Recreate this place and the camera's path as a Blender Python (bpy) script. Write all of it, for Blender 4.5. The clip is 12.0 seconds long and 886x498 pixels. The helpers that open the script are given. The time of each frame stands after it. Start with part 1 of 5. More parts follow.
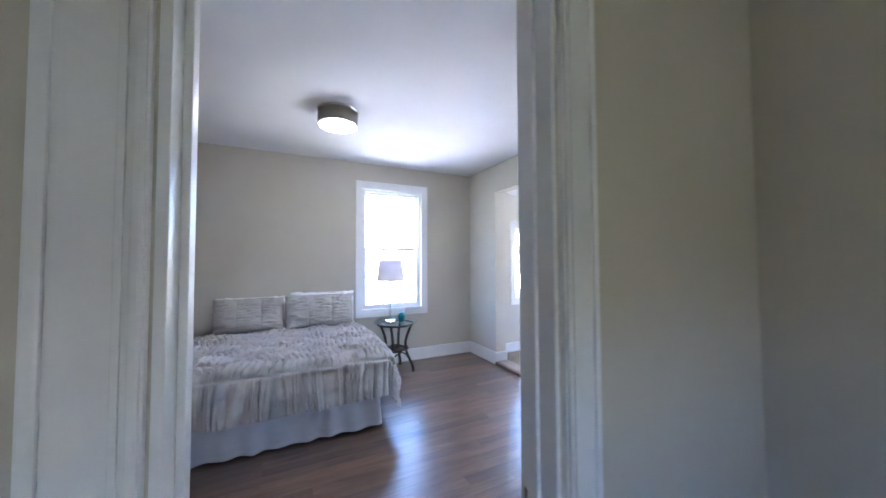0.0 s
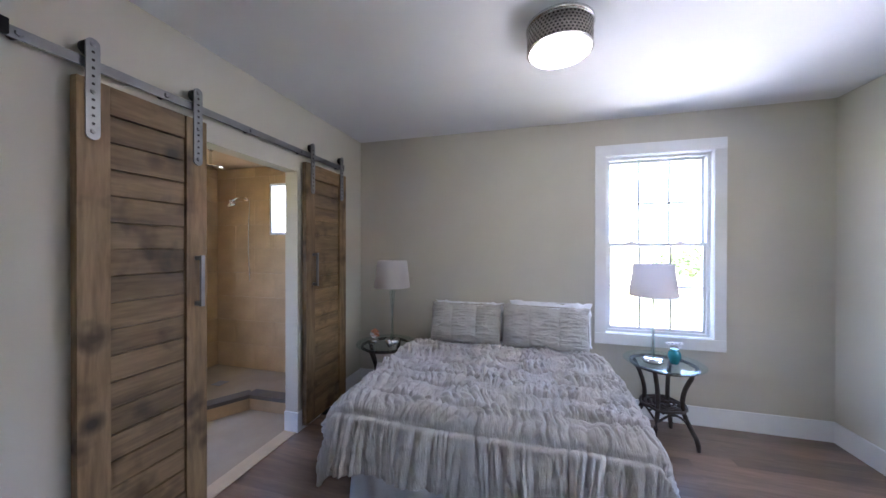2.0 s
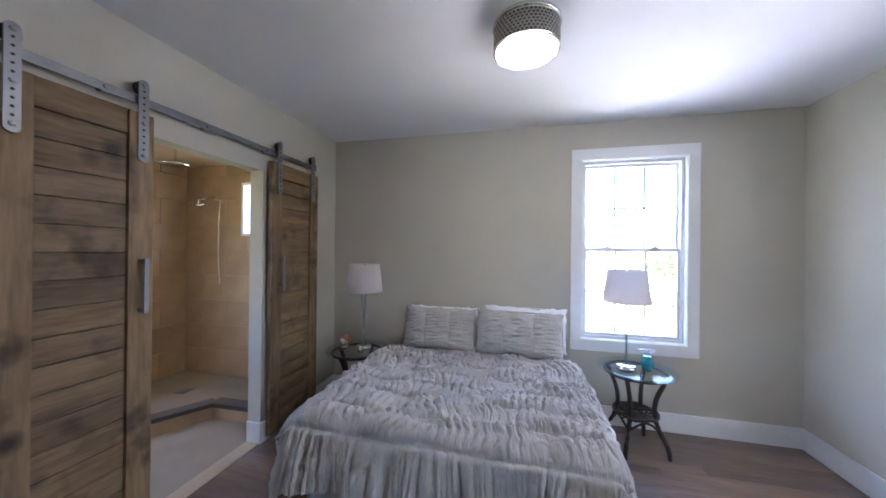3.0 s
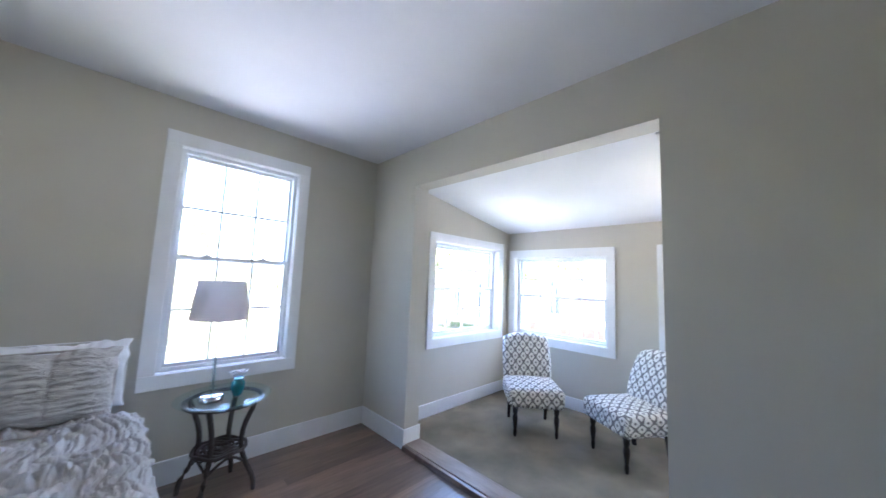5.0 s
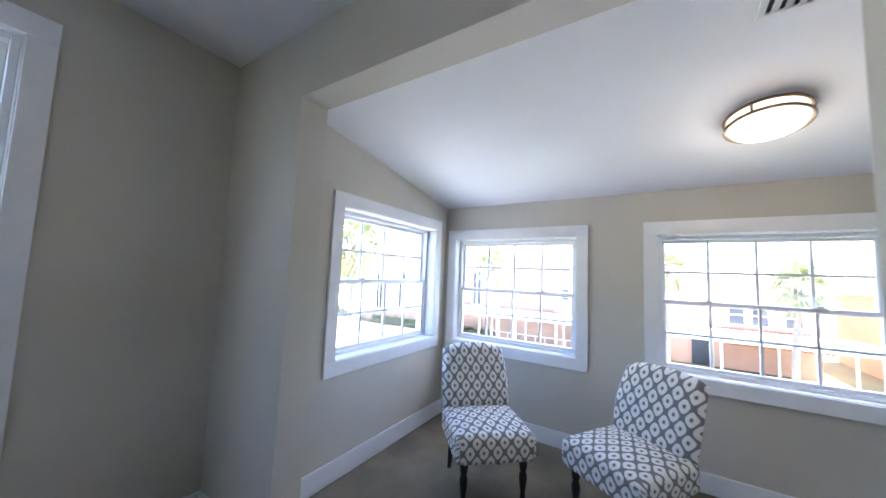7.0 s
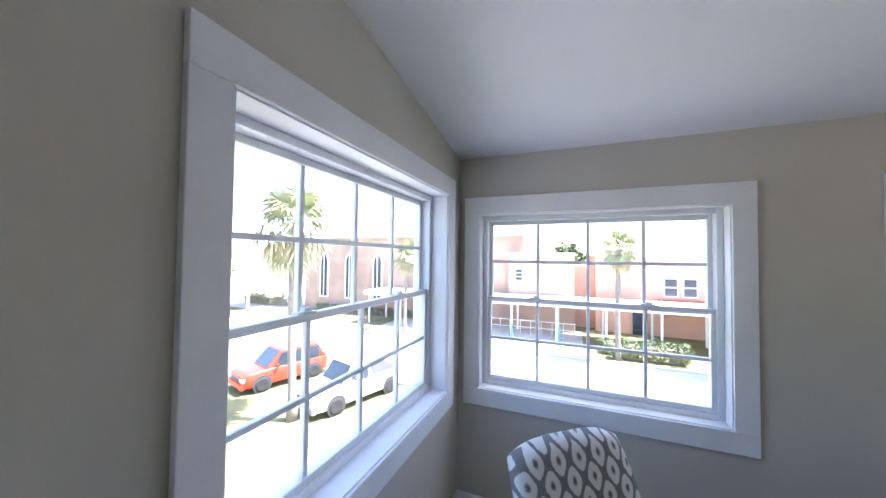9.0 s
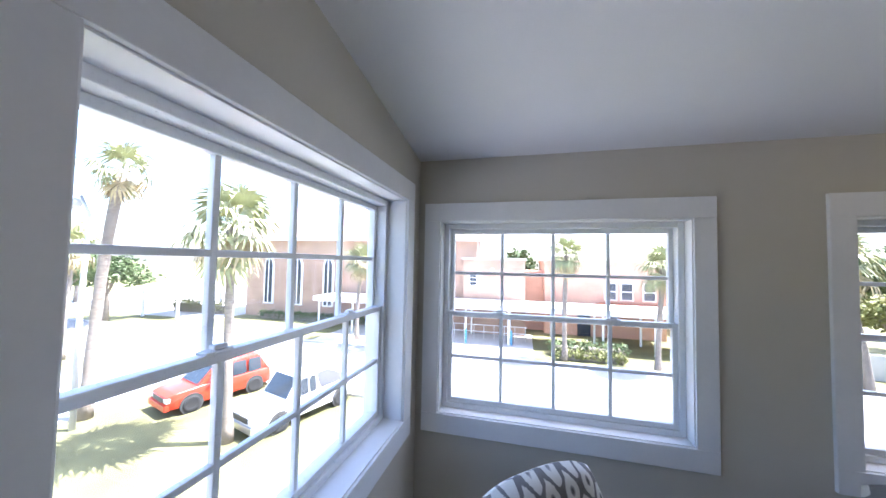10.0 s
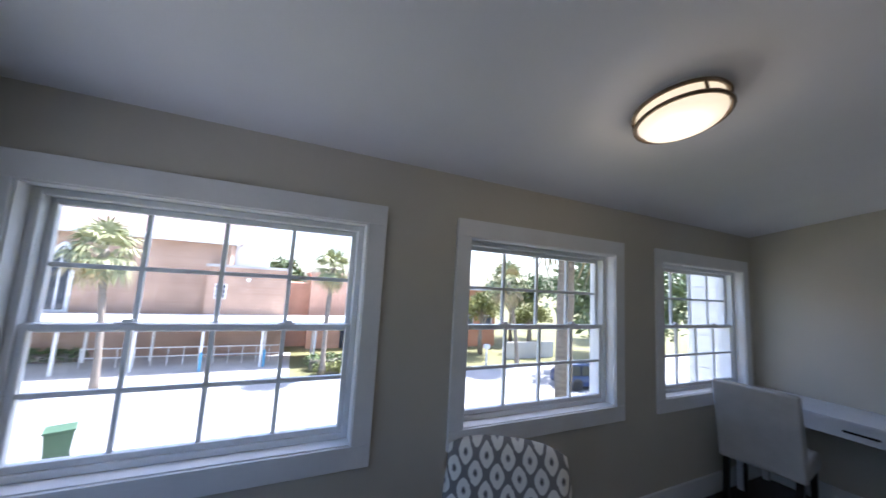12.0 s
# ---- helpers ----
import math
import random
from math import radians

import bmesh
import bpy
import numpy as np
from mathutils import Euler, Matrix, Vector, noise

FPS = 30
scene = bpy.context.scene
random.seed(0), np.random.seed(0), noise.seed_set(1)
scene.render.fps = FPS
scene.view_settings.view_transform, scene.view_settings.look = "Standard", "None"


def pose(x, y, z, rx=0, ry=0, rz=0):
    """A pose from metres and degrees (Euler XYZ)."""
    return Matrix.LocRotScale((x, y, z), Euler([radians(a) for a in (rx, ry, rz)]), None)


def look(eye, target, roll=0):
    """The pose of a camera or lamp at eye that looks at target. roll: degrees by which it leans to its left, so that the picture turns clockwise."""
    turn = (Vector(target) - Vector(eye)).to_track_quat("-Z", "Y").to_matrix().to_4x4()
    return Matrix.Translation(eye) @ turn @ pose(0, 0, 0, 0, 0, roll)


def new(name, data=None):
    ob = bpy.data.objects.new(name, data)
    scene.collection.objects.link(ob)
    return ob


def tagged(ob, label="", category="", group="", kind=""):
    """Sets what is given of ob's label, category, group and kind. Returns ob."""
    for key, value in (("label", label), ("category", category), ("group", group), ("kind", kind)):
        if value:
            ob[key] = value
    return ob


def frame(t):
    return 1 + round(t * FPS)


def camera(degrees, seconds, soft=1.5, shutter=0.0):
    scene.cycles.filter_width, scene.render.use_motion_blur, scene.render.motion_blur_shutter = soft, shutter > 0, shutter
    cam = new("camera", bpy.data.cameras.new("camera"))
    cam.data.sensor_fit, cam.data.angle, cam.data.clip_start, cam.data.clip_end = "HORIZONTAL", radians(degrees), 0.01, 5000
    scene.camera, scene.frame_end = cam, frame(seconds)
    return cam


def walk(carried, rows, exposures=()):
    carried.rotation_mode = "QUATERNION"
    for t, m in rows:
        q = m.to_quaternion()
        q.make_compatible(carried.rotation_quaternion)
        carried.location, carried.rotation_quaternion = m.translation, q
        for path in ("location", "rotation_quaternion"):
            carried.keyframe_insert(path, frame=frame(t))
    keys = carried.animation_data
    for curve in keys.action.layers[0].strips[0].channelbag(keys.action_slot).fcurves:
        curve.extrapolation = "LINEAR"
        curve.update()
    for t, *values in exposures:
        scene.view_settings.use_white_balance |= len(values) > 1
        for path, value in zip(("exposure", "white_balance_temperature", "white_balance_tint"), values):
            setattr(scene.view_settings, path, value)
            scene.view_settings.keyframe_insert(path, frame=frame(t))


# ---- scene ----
cam = camera(108.2, 12.0, shutter=0.2)
PATH = [
    (0, (-2.582, -4.346, 1.428), (-1.707, -2.549, 1.494), -0.2),
    (0.5, (-2.489, -4.028, 1.467), (-2.129, -2.06, 1.506), 0.1),
    (1, (-2.325, -3.792, 1.488), (-2.354, -1.792, 1.489), 0.1),
    (1.5, (-2.319, -3.507, 1.529), (-2.7, -1.544, 1.507), 0.1),
    (2, (-2.334, -3.29, 1.545), (-2.866, -1.362, 1.537), 0.1),
    (2.5, (-2.285, -3.205, 1.561), (-2.916, -1.307, 1.559), 0.2),
    (2.7, (-2.246, -3.179, 1.566), (-2.848, -1.272, 1.561), 0.4),
    (4.3, (-2.013, -3.179, 1.545), (-1.282, -1.321, 1.652), 1.5),
    (4.5, (-1.936, -3.136, 1.513), (-1.012, -1.368, 1.643), 2.3),
    (5, (-1.886, -3.003, 1.483), (-0.489, -1.585, 1.678), 2.3),
    (5.5, (-1.765, -2.913, 1.434), (-0.088, -1.843, 1.64), 1.8),
    (6, (-1.485, -2.739, 1.486), (0.243, -1.744, 1.653), 2.2),
    (6.5, (-1.242, -2.444, 1.532), (0.475, -1.425, 1.654), 3.2),
    (7, (-0.961, -2.189, 1.462), (0.732, -1.137, 1.623), 2.3),
    (7.2, (-0.82, -2.085, 1.438), (0.854, -1.003, 1.605), 2.1),
    (8.8, (0.071, -1.064, 1.572), (1.924, -0.314, 1.633), 0.3),
    (9, (0.149, -1.029, 1.576), (2.0, -0.272, 1.629), 0.7),
    (9.5, (0.283, -0.929, 1.615), (2.188, -0.324, 1.689), 1.3),
    (10, (0.311, -0.948, 1.615), (2.248, -0.457, 1.699), 1.1),
    (10.5, (0.312, -1.077, 1.629), (2.278, -0.718, 1.717), 1.1),
    (11, (0.324, -1.203, 1.625), (2.319, -1.093, 1.714), 1.9),
    (11.5, (0.402, -1.373, 1.611), (2.379, -1.652, 1.733), 2.4),
    (12, (0.444, -1.401, 1.563), (2.256, -2.22, 1.783), 3.3),
]
EXPOSURES = [
    (0, 5.05, 5500, 18), (1.0, 4.95, 5700, 19), (2.5, 4.88, 5800, 19), (4.5, 4.55, 5600, 14), (5.5, 4.25, 5600, 14), (6.5, 3.97, 5600, 14),
    (7.2, 3.68, 5700, 15), (9.0, 2.95, 5800, 16), (10.5, 2.55, 5800, 16), (12.0, 2.0, 5700, 16),
]
walk(cam, [(t, look(eye, target, roll)) for t, eye, target, roll in PATH], EXPOSURES)

# ---------------------------------------------------------------- light
SUN_DIR = Vector((-0.16, 0.40, -0.90)).normalized()
world = bpy.data.worlds.new("sky")
scene.world = world
world.use_nodes = True
wn = world.node_tree
sky = wn.nodes.new("ShaderNodeTexSky")
sky.sky_type, sky.sun_disc = "NISHITA", False
sky.sun_elevation = math.asin(-SUN_DIR.z)
sky.sun_rotation = math.atan2(-SUN_DIR.x, -SUN_DIR.y)
sky.air_density, sky.dust_density = 1.0, 2.0
wn.links.new(sky.outputs[0], wn.nodes["Background"].inputs[0])
wn.nodes["Background"].inputs[1].default_value = 0.15
sun = new("sun", bpy.data.lights.new("sun", "SUN"))
sun.data.energy, sun.data.angle, sun.data.color = 5.0, radians(0.5), (1.0, 0.96, 0.9)
sun.rotation_mode = "QUATERNION"
sun.rotation_quaternion = SUN_DIR.to_track_quat("-Z", "Y")


def bulb(name, place, watts, radius, colour):
    lamp = new(name, bpy.data.lights.new(name, "POINT"))
    lamp.data.energy, lamp.data.shadow_soft_size, lamp.data.color = watts, radius, colour
    lamp.location = place
    return lamp


# ---------------------------------------------------------------- materials
def nodes_of(name):
    m = bpy.data.materials.new(name)
    m.use_nodes = True
    nt = m.node_tree
    return m, nt, nt.nodes["Principled BSDF"]


def ramp(nt, fac, stops):
    r = nt.nodes.new("ShaderNodeValToRGB")
    while len(r.color_ramp.elements) < len(stops):
        r.color_ramp.elements.new(0.5)
    for e, (p, c) in zip(r.color_ramp.elements, stops):
        e.position, e.color = p, (*c, 1)
    nt.links.new(fac, r.inputs[0])
    return r.outputs[0]


def noise_tex(nt, scale, detail=4.0, stretch=(1, 1, 1), coord="Object", rough=0.55):
    tc, mp, n = (nt.nodes.new("ShaderNode" + k) for k in ("TexCoord", "Mapping", "TexNoise"))
    mp.inputs["Scale"].default_value = stretch
    n.inputs["Scale"].default_value, n.inputs["Detail"].default_value = scale, detail
    n.inputs["Roughness"].default_value = rough
    nt.links.new(tc.outputs[coord], mp.inputs[0])
    nt.links.new(mp.outputs[0], n.inputs["Vector"])
    return n.outputs[0]


def math_node(nt, op, a, b=0.5, c=0.5):
    n = nt.nodes.new("ShaderNodeMath")
    n.operation = op
    for i, v in enumerate((a, b, c)):
        if isinstance(v, (int, float)):
            n.inputs[i].default_value = v
        else:
            nt.links.new(v, n.inputs[i])
    return n.outputs[0]


def mix_colour(nt, fac, a, b, kind="MIX"):
    n = nt.nodes.new("ShaderNodeMix")
    n.data_type, n.blend_type = "RGBA", kind
    for sock, v in ((n.inputs[0], fac), (n.inputs[6], a), (n.inputs[7], b)):
        if isinstance(v, (int, float)):
            sock.default_value = v
        elif isinstance(v, tuple):
            sock.default_value = (*v, 1)
        else:
            nt.links.new(v, sock)
    return n.outputs[2]


def bump(nt, bsdf, height, strength, dist=0.01):
    b = nt.nodes.new("ShaderNodeBump")
    b.inputs["Strength"].default_value, b.inputs["Distance"].default_value = strength, dist
    nt.links.new(height, b.inputs["Height"])
    nt.links.new(b.outputs[0], bsdf.inputs["Normal"])


def surface(name, colour, rough=0.6, metal=0.0, vary=0.12, scale=3.0, fine=90.0, relief=0.15, depth=0.002, stretch=(1, 1, 1), per_piece=0.0):
    """A surface with stains at a large scale, grain and relief at a small one."""
    m, nt, b = nodes_of(name)
    big = noise_tex(nt, scale, 4, stretch)
    small = noise_tex(nt, fine, 5, stretch)
    lo = tuple(c * (1 - vary) for c in colour)
    hi = tuple(min(1, c * (1 + vary)) for c in colour)
    col = ramp(nt, big, [(0.3, lo), (0.7, hi)])
    col = mix_colour(nt, vary * 0.8, col, ramp(nt, small, [(0.3, tuple(c * 0.6 for c in colour)), (0.7, tuple(min(1, c * 1.3) for c in colour))]))
    if per_piece:
        info = nt.nodes.new("ShaderNodeObjectInfo")
        shade = ramp(nt, info.outputs["Random"], [(0, (1 - per_piece,) * 3), (1, (1 + per_piece * 0.4,) * 3)])
        col = mix_colour(nt, 1.0, col, shade, "MULTIPLY")
    nt.links.new(col, b.inputs["Base Color"])
    nt.links.new(math_node(nt, "MULTIPLY_ADD", small, 0.2, rough - 0.1), b.inputs["Roughness"])
    b.inputs["Metallic"].default_value = metal
    bump(nt, b, small, relief, depth)
    return m


def wood(name, dark, mid, light, rough, along="x", grain=14.0, per_piece=0.25, knots=False, uneven=0.25):
    m, nt, b = nodes_of(name)
    st = {"x": (0.12, 1, 1), "y": (1, 0.12, 1), "z": (1, 1, 0.12)}[along]
    info = nt.nodes.new("ShaderNodeObjectInfo")
    tc, mp, add = (nt.nodes.new("ShaderNode" + k) for k in ("TexCoord", "Mapping", "VectorMath"))
    mp.inputs["Scale"].default_value = st
    add.operation = "ADD"
    shift = nt.nodes.new("ShaderNodeCombineXYZ")
    for i in range(3):
        nt.links.new(math_node(nt, "MULTIPLY", info.outputs["Random"], 37.0 + 11 * i), shift.inputs[i])
    nt.links.new(tc.outputs["Object"], mp.inputs[0])
    nt.links.new(mp.outputs[0], add.inputs[0])
    nt.links.new(shift.outputs[0], add.inputs[1])
    g1, g2 = nt.nodes.new("ShaderNodeTexNoise"), nt.nodes.new("ShaderNodeTexNoise")
    g1.inputs["Scale"].default_value, g1.inputs["Detail"].default_value, g1.inputs["Distortion"].default_value = grain, 6, 1.2
    g2.inputs["Scale"].default_value, g2.inputs["Detail"].default_value = grain * 9, 3
    for g in (g1, g2):
        nt.links.new(add.outputs[0], g.inputs["Vector"])
    col = ramp(nt, g1.outputs[0], [(0.28, dark), (0.5, mid), (0.74, light)])
    col = mix_colour(nt, 0.25, col, ramp(nt, g2.outputs[0], [(0.35, dark), (0.65, light)]))
    if knots:
        blotch = noise_tex(nt, 4.5, 3, (1, 1, 1))
        col = mix_colour(nt, ramp(nt, blotch, [(0.54, (0, 0, 0)), (0.70, (0.9, 0.9, 0.9))]), col, tuple(c * 0.55 for c in dark))
        v = nt.nodes.new("ShaderNodeTexVoronoi")
        v.inputs["Scale"].default_value = 3.4
        nt.links.new(tc.outputs["Object"], v.inputs["Vector"])
        col = mix_colour(nt, ramp(nt, v.outputs["Distance"], [(0.07, (1, 1, 1)), (0.20, (0, 0, 0))]), col, tuple(c * 0.35 for c in dark))
    shade = ramp(nt, info.outputs["Random"], [(0, (1 - per_piece,) * 3), (1, (1 + per_piece * 0.5,) * 3)])
    col = mix_colour(nt, 1.0, col, shade, "MULTIPLY")
    nt.links.new(col, b.inputs["Base Color"])
    nt.links.new(math_node(nt, "MULTIPLY_ADD", g1.outputs[0], uneven, rough - uneven / 2), b.inputs["Roughness"])
    bump(nt, b, g2.outputs[0], 0.2, 0.002)
    return m


def glass_material(name, tint=(1, 1, 1), gloss_rough=0.0):
    m = bpy.data.materials.new(name)
    m.use_nodes = True
    nt = m.node_tree
    nt.nodes.remove(nt.nodes["Principled BSDF"])
    fr, tr, gl, mx = (nt.nodes.new("ShaderNode" + k) for k in ("LayerWeight", "BsdfTransparent", "BsdfGlossy", "MixShader"))
    edge = math_node(nt, "MULTIPLY_ADD", math_node(nt, "POWER", fr.outputs["Facing"], 5.0), 0.5, 0.025)
    tr.inputs[0].default_value = (*tint, 1)
    gl.inputs["Roughness"].default_value = gloss_rough
    nt.links.new(edge, mx.inputs[0])
    nt.links.new(tr.outputs[0], mx.inputs[1])
    nt.links.new(gl.outputs[0], mx.inputs[2])
    nt.links.new(mx.outputs[0], nt.nodes["Material Output"].inputs[0])
    return m


def glow(name, colour, strength):
    m, nt, b = nodes_of(name)
    b.inputs["Base Color"].default_value = (0.8, 0.8, 0.78, 1)
    b.inputs["Emission Color"].default_value = (*colour, 1)
    b.inputs["Emission Strength"].default_value = strength
    return m


def ikat(name):
    """Grey upholstery with staggered off-white lozenges, each with a grey eye."""
    m, nt, b = nodes_of(name)
    uv, sep = nt.nodes.new("ShaderNodeUVMap"), nt.nodes.new("ShaderNodeSeparateXYZ")
    nt.links.new(uv.outputs[0], sep.inputs[0])
    wob = math_node(nt, "MULTIPLY", math_node(nt, "SUBTRACT", noise_tex(nt, 90, 4), 0.5), 0.6)
    cu = math_node(nt, "COSINE", math_node(nt, "ADD", math_node(nt, "MULTIPLY", sep.outputs[0], 6.2832 / 0.088), wob))
    cv = math_node(nt, "COSINE", math_node(nt, "ADD", math_node(nt, "MULTIPLY", sep.outputs[1], 6.2832 / 0.118), wob))
    g = math_node(nt, "ABSOLUTE", math_node(nt, "ADD", cu, cv))
    grey, cream = (0.20, 0.195, 0.20), (0.74, 0.73, 0.70)
    col = ramp(nt, math_node(nt, "MULTIPLY", g, 0.5), [(0.0, grey), (0.22, grey), (0.27, cream), (0.86, cream), (0.91, tuple(c * 1.9 for c in grey)), (0.96, tuple(c * 1.2 for c in grey)), (0.985, (0.11, 0.11, 0.11))])
    weave = noise_tex(nt, 500, 2)
    col = mix_colour(nt, 0.25, col, ramp(nt, weave, [(0.3, (0.1, 0.1, 0.1)), (0.7, (0.75, 0.74, 0.72))]), "OVERLAY")
    nt.links.new(col, b.inputs["Base Color"])
    b.inputs["Roughness"].default_value = 0.9
    bump(nt, b, weave, 0.3, 0.001)
    return m


def brick_wall(name, c1, c2, mortar, size=0.22):
    m, nt, b = nodes_of(name)
    tc, mp, br = (nt.nodes.new("ShaderNode" + k) for k in ("TexCoord", "Mapping", "TexBrick"))
    mp.inputs["Rotation"].default_value = (radians(90), 0, radians(90))
    for k, v in (("Color1", c1), ("Color2", c2), ("Mortar", mortar)):
        br.inputs[k].default_value = (*v, 1)
    br.inputs["Scale"].default_value, br.inputs["Brick Width"].default_value, br.inputs["Row Height"].default_value = 1.0, size, size * 0.34
    br.inputs["Mortar Size"].default_value = 0.012
    nt.links.new(tc.outputs["Object"], mp.inputs[0])
    nt.links.new(mp.outputs[0], br.inputs["Vector"])
    st = noise_tex(nt, 0.6, 4)
    col = mix_colour(nt, 0.5, br.outputs[0], ramp(nt, st, [(0.3, tuple(c * 0.75 for c in c1)), (0.7, tuple(min(1, c * 1.2) for c in c2))]))
    nt.links.new(col, b.inputs["Base Color"])
    b.inputs["Roughness"].default_value = 0.9
    return m


M = {}
M["wall"] = surface("wall_paint", (0.56, 0.53, 0.46), 0.75, vary=0.05, scale=1.2, fine=260, relief=0.12, depth=0.0012)
M["ceiling"] = surface("ceiling_paint", (0.80, 0.80, 0.82), 0.85, vary=0.04, scale=1.0, fine=200, relief=0.1, depth=0.001)
M["trim"] = surface("white_trim", (0.80, 0.81, 0.83), 0.35, vary=0.04, scale=4, fine=60, relief=0.05, depth=0.001)
M["vinyl"] = surface("white_vinyl", (0.78, 0.80, 0.83), 0.3, vary=0.04, scale=5, fine=80, relief=0.04, depth=0.001)
M["board"] = wood("dark_oak_floor", (0.095, 0.056, 0.037), (0.172, 0.106, 0.071), (0.270, 0.172, 0.119), 0.33, "x", 6, 0.30, uneven=0.05)
M["board"].node_tree.nodes["Principled BSDF"].inputs["Coat Weight"].default_value = 0.9
M["board"].node_tree.nodes["Principled BSDF"].inputs["Coat Roughness"].default_value = 0.26
M["threshold"] = wood("oak_threshold", (0.14, 0.10, 0.075), (0.24, 0.18, 0.14), (0.33, 0.26, 0.21), 0.35, "y", 10, 0.1)
M["dark_wood"] = wood("dark_sunroom_floor", (0.020, 0.014, 0.012), (0.035, 0.024, 0.02), (0.055, 0.04, 0.033), 0.35, "y", 9, 0.3)
M["carpet"] = surface("taupe_carpet", (0.22, 0.19, 0.135), 0.95, vary=0.42, scale=2.6, fine=420, relief=0.9, depth=0.006)
M["barn"] = wood("knotty_alder", (0.085, 0.050, 0.022), (0.215, 0.134, 0.062), (0.335, 0.226, 0.118), 0.55, "y", 7, 0.22, knots=True)
M["barn_up"] = wood("knotty_alder_upright", (0.085, 0.050, 0.022), (0.215, 0.134, 0.062), (0.335, 0.226, 0.118), 0.55, "z", 7, 0.22, knots=True)
M["steel"] = surface("brushed_steel", (0.27, 0.275, 0.29), 0.42, 1.0, vary=0.15, scale=8, fine=200, relief=0.05, depth=0.0005)
M["chrome"] = surface("chrome", (0.75, 0.75, 0.76), 0.12, 1.0, vary=0.05, fine=100, relief=0.01, depth=0.0003)
M["bronze"] = surface("brushed_bronze", (0.24, 0.18, 0.13), 0.4, 1.0, vary=0.1, fine=100, relief=0.05, depth=0.0005)
M["black_metal"] = surface("black_metal", (0.02, 0.02, 0.022), 0.45, 0.6, vary=0.2, fine=120, relief=0.05, depth=0.0005)
M["linen"] = surface("ruched_linen", (0.465, 0.442, 0.425), 0.9, vary=0.10, scale=7, fine=330, relief=0.35, depth=0.0025)


def creased(m, strength, size, stretch):
    """Adds drawn, thread-like creases in front of a cloth's own fine relief."""
    nt = m.node_tree
    b = nt.nodes["Principled BSDF"]
    fine = b.inputs["Normal"].links[0].from_node
    n = noise_tex(nt, size, 3, stretch, "Object", 0.6)
    ridge = math_node(nt, "POWER", math_node(nt, "ABSOLUTE", math_node(nt, "MULTIPLY_ADD", n, 2.0, -1.0)), 0.6)
    c = nt.nodes.new("ShaderNodeBump")
    c.inputs["Strength"].default_value, c.inputs["Distance"].default_value = strength, 0.012
    nt.links.new(ridge, c.inputs["Height"])
    nt.links.new(fine.outputs[0], c.inputs["Normal"])
    nt.links.new(c.outputs[0], b.inputs["Normal"])


creased(M["linen"], 0.8, 30, (1.0, 0.22, 0.22))
M["sham"] = surface("ruched_sham", (0.43, 0.405, 0.38), 0.9, vary=0.10, scale=9, fine=330, relief=0.35, depth=0.0025)
creased(M["sham"], 0.7, 34, (0.25, 1.0, 1.0))
M["white_cotton"] = surface("white_cotton", (0.78, 0.78, 0.80), 0.9, vary=0.06, scale=8, fine=330, relief=0.25, depth=0.002)
M["skirt"] = surface("bed_skirt", (0.50, 0.50, 0.53), 0.9, vary=0.07, scale=6, fine=300, relief=0.25, depth=0.002)
M["rattan"] = surface("dark_rattan", (0.035, 0.024, 0.02), 0.45, vary=0.4, scale=30, fine=200, relief=0.4, depth=0.002)
M["shade"] = surface("lamp_shade_linen", (0.72, 0.69, 0.70), 0.9, vary=0.04, scale=6, fine=600, relief=0.2, depth=0.001)
sh, nt, b = M["shade"], M["shade"].node_tree, M["shade"].node_tree.nodes["Principled BSDF"]
tl, mx = nt.nodes.new("ShaderNodeBsdfTranslucent"), nt.nodes.new("ShaderNodeMixShader")
tl.inputs[0].default_value, mx.inputs[0].default_value = (0.80, 0.76, 0.76, 1), 0.5
nt.links.new(b.outputs[0], mx.inputs[1])
nt.links.new(tl.outputs[0], mx.inputs[2])
nt.links.new(mx.outputs[0], nt.nodes["Material Output"].inputs[0])
M["teal"] = surface("teal_glaze", (0.02, 0.20, 0.24), 0.15, vary=0.3, scale=20, fine=90, relief=0.02, depth=0.001)
M["petal"] = surface("white_petals", (0.80, 0.80, 0.82), 0.8, vary=0.1, scale=40, fine=200, relief=0.2, depth=0.001)
M["peach"] = surface("peach_petals", (0.55, 0.22, 0.12), 0.7, vary=0.35, scale=40, fine=200, relief=0.2, depth=0.001)
M["pane"] = glass_material("window_glass")
M["table_glass"] = glass_material("table_glass", (0.90, 0.96, 0.95))
M["ikat"] = ikat("ikat_upholstery")
M["black_leg"] = surface("black_lacquer", (0.012, 0.011, 0.011), 0.3, vary=0.3, scale=20, fine=90, relief=0.05, depth=0.001)
M["grey_fabric"] = surface("grey_upholstery", (0.50, 0.49, 0.48), 0.95, vary=0.08, scale=8, fine=400, relief=0.3, depth=0.0015)
M["desk"] = surface("white_lacquer", (0.72, 0.73, 0.76), 0.3, vary=0.04, scale=4, fine=90, relief=0.03, depth=0.001)
M["tile"] = surface("travertine_tile", (0.50, 0.34, 0.19), 0.4, vary=0.16, scale=3.0, fine=40, relief=0.08, depth=0.001, per_piece=0.12)
M["grout"] = surface("beige_grout", (0.36, 0.29, 0.21), 0.9, vary=0.1)
M["floor_tile"] = surface("cream_floor_tile", (0.58, 0.45, 0.30), 0.4, vary=0.12, scale=3, fine=40, relief=0.06, depth=0.001, per_piece=0.1)
M["slate"] = surface("dark_slate", (0.10, 0.085, 0.075), 0.5, vary=0.2, scale=8)
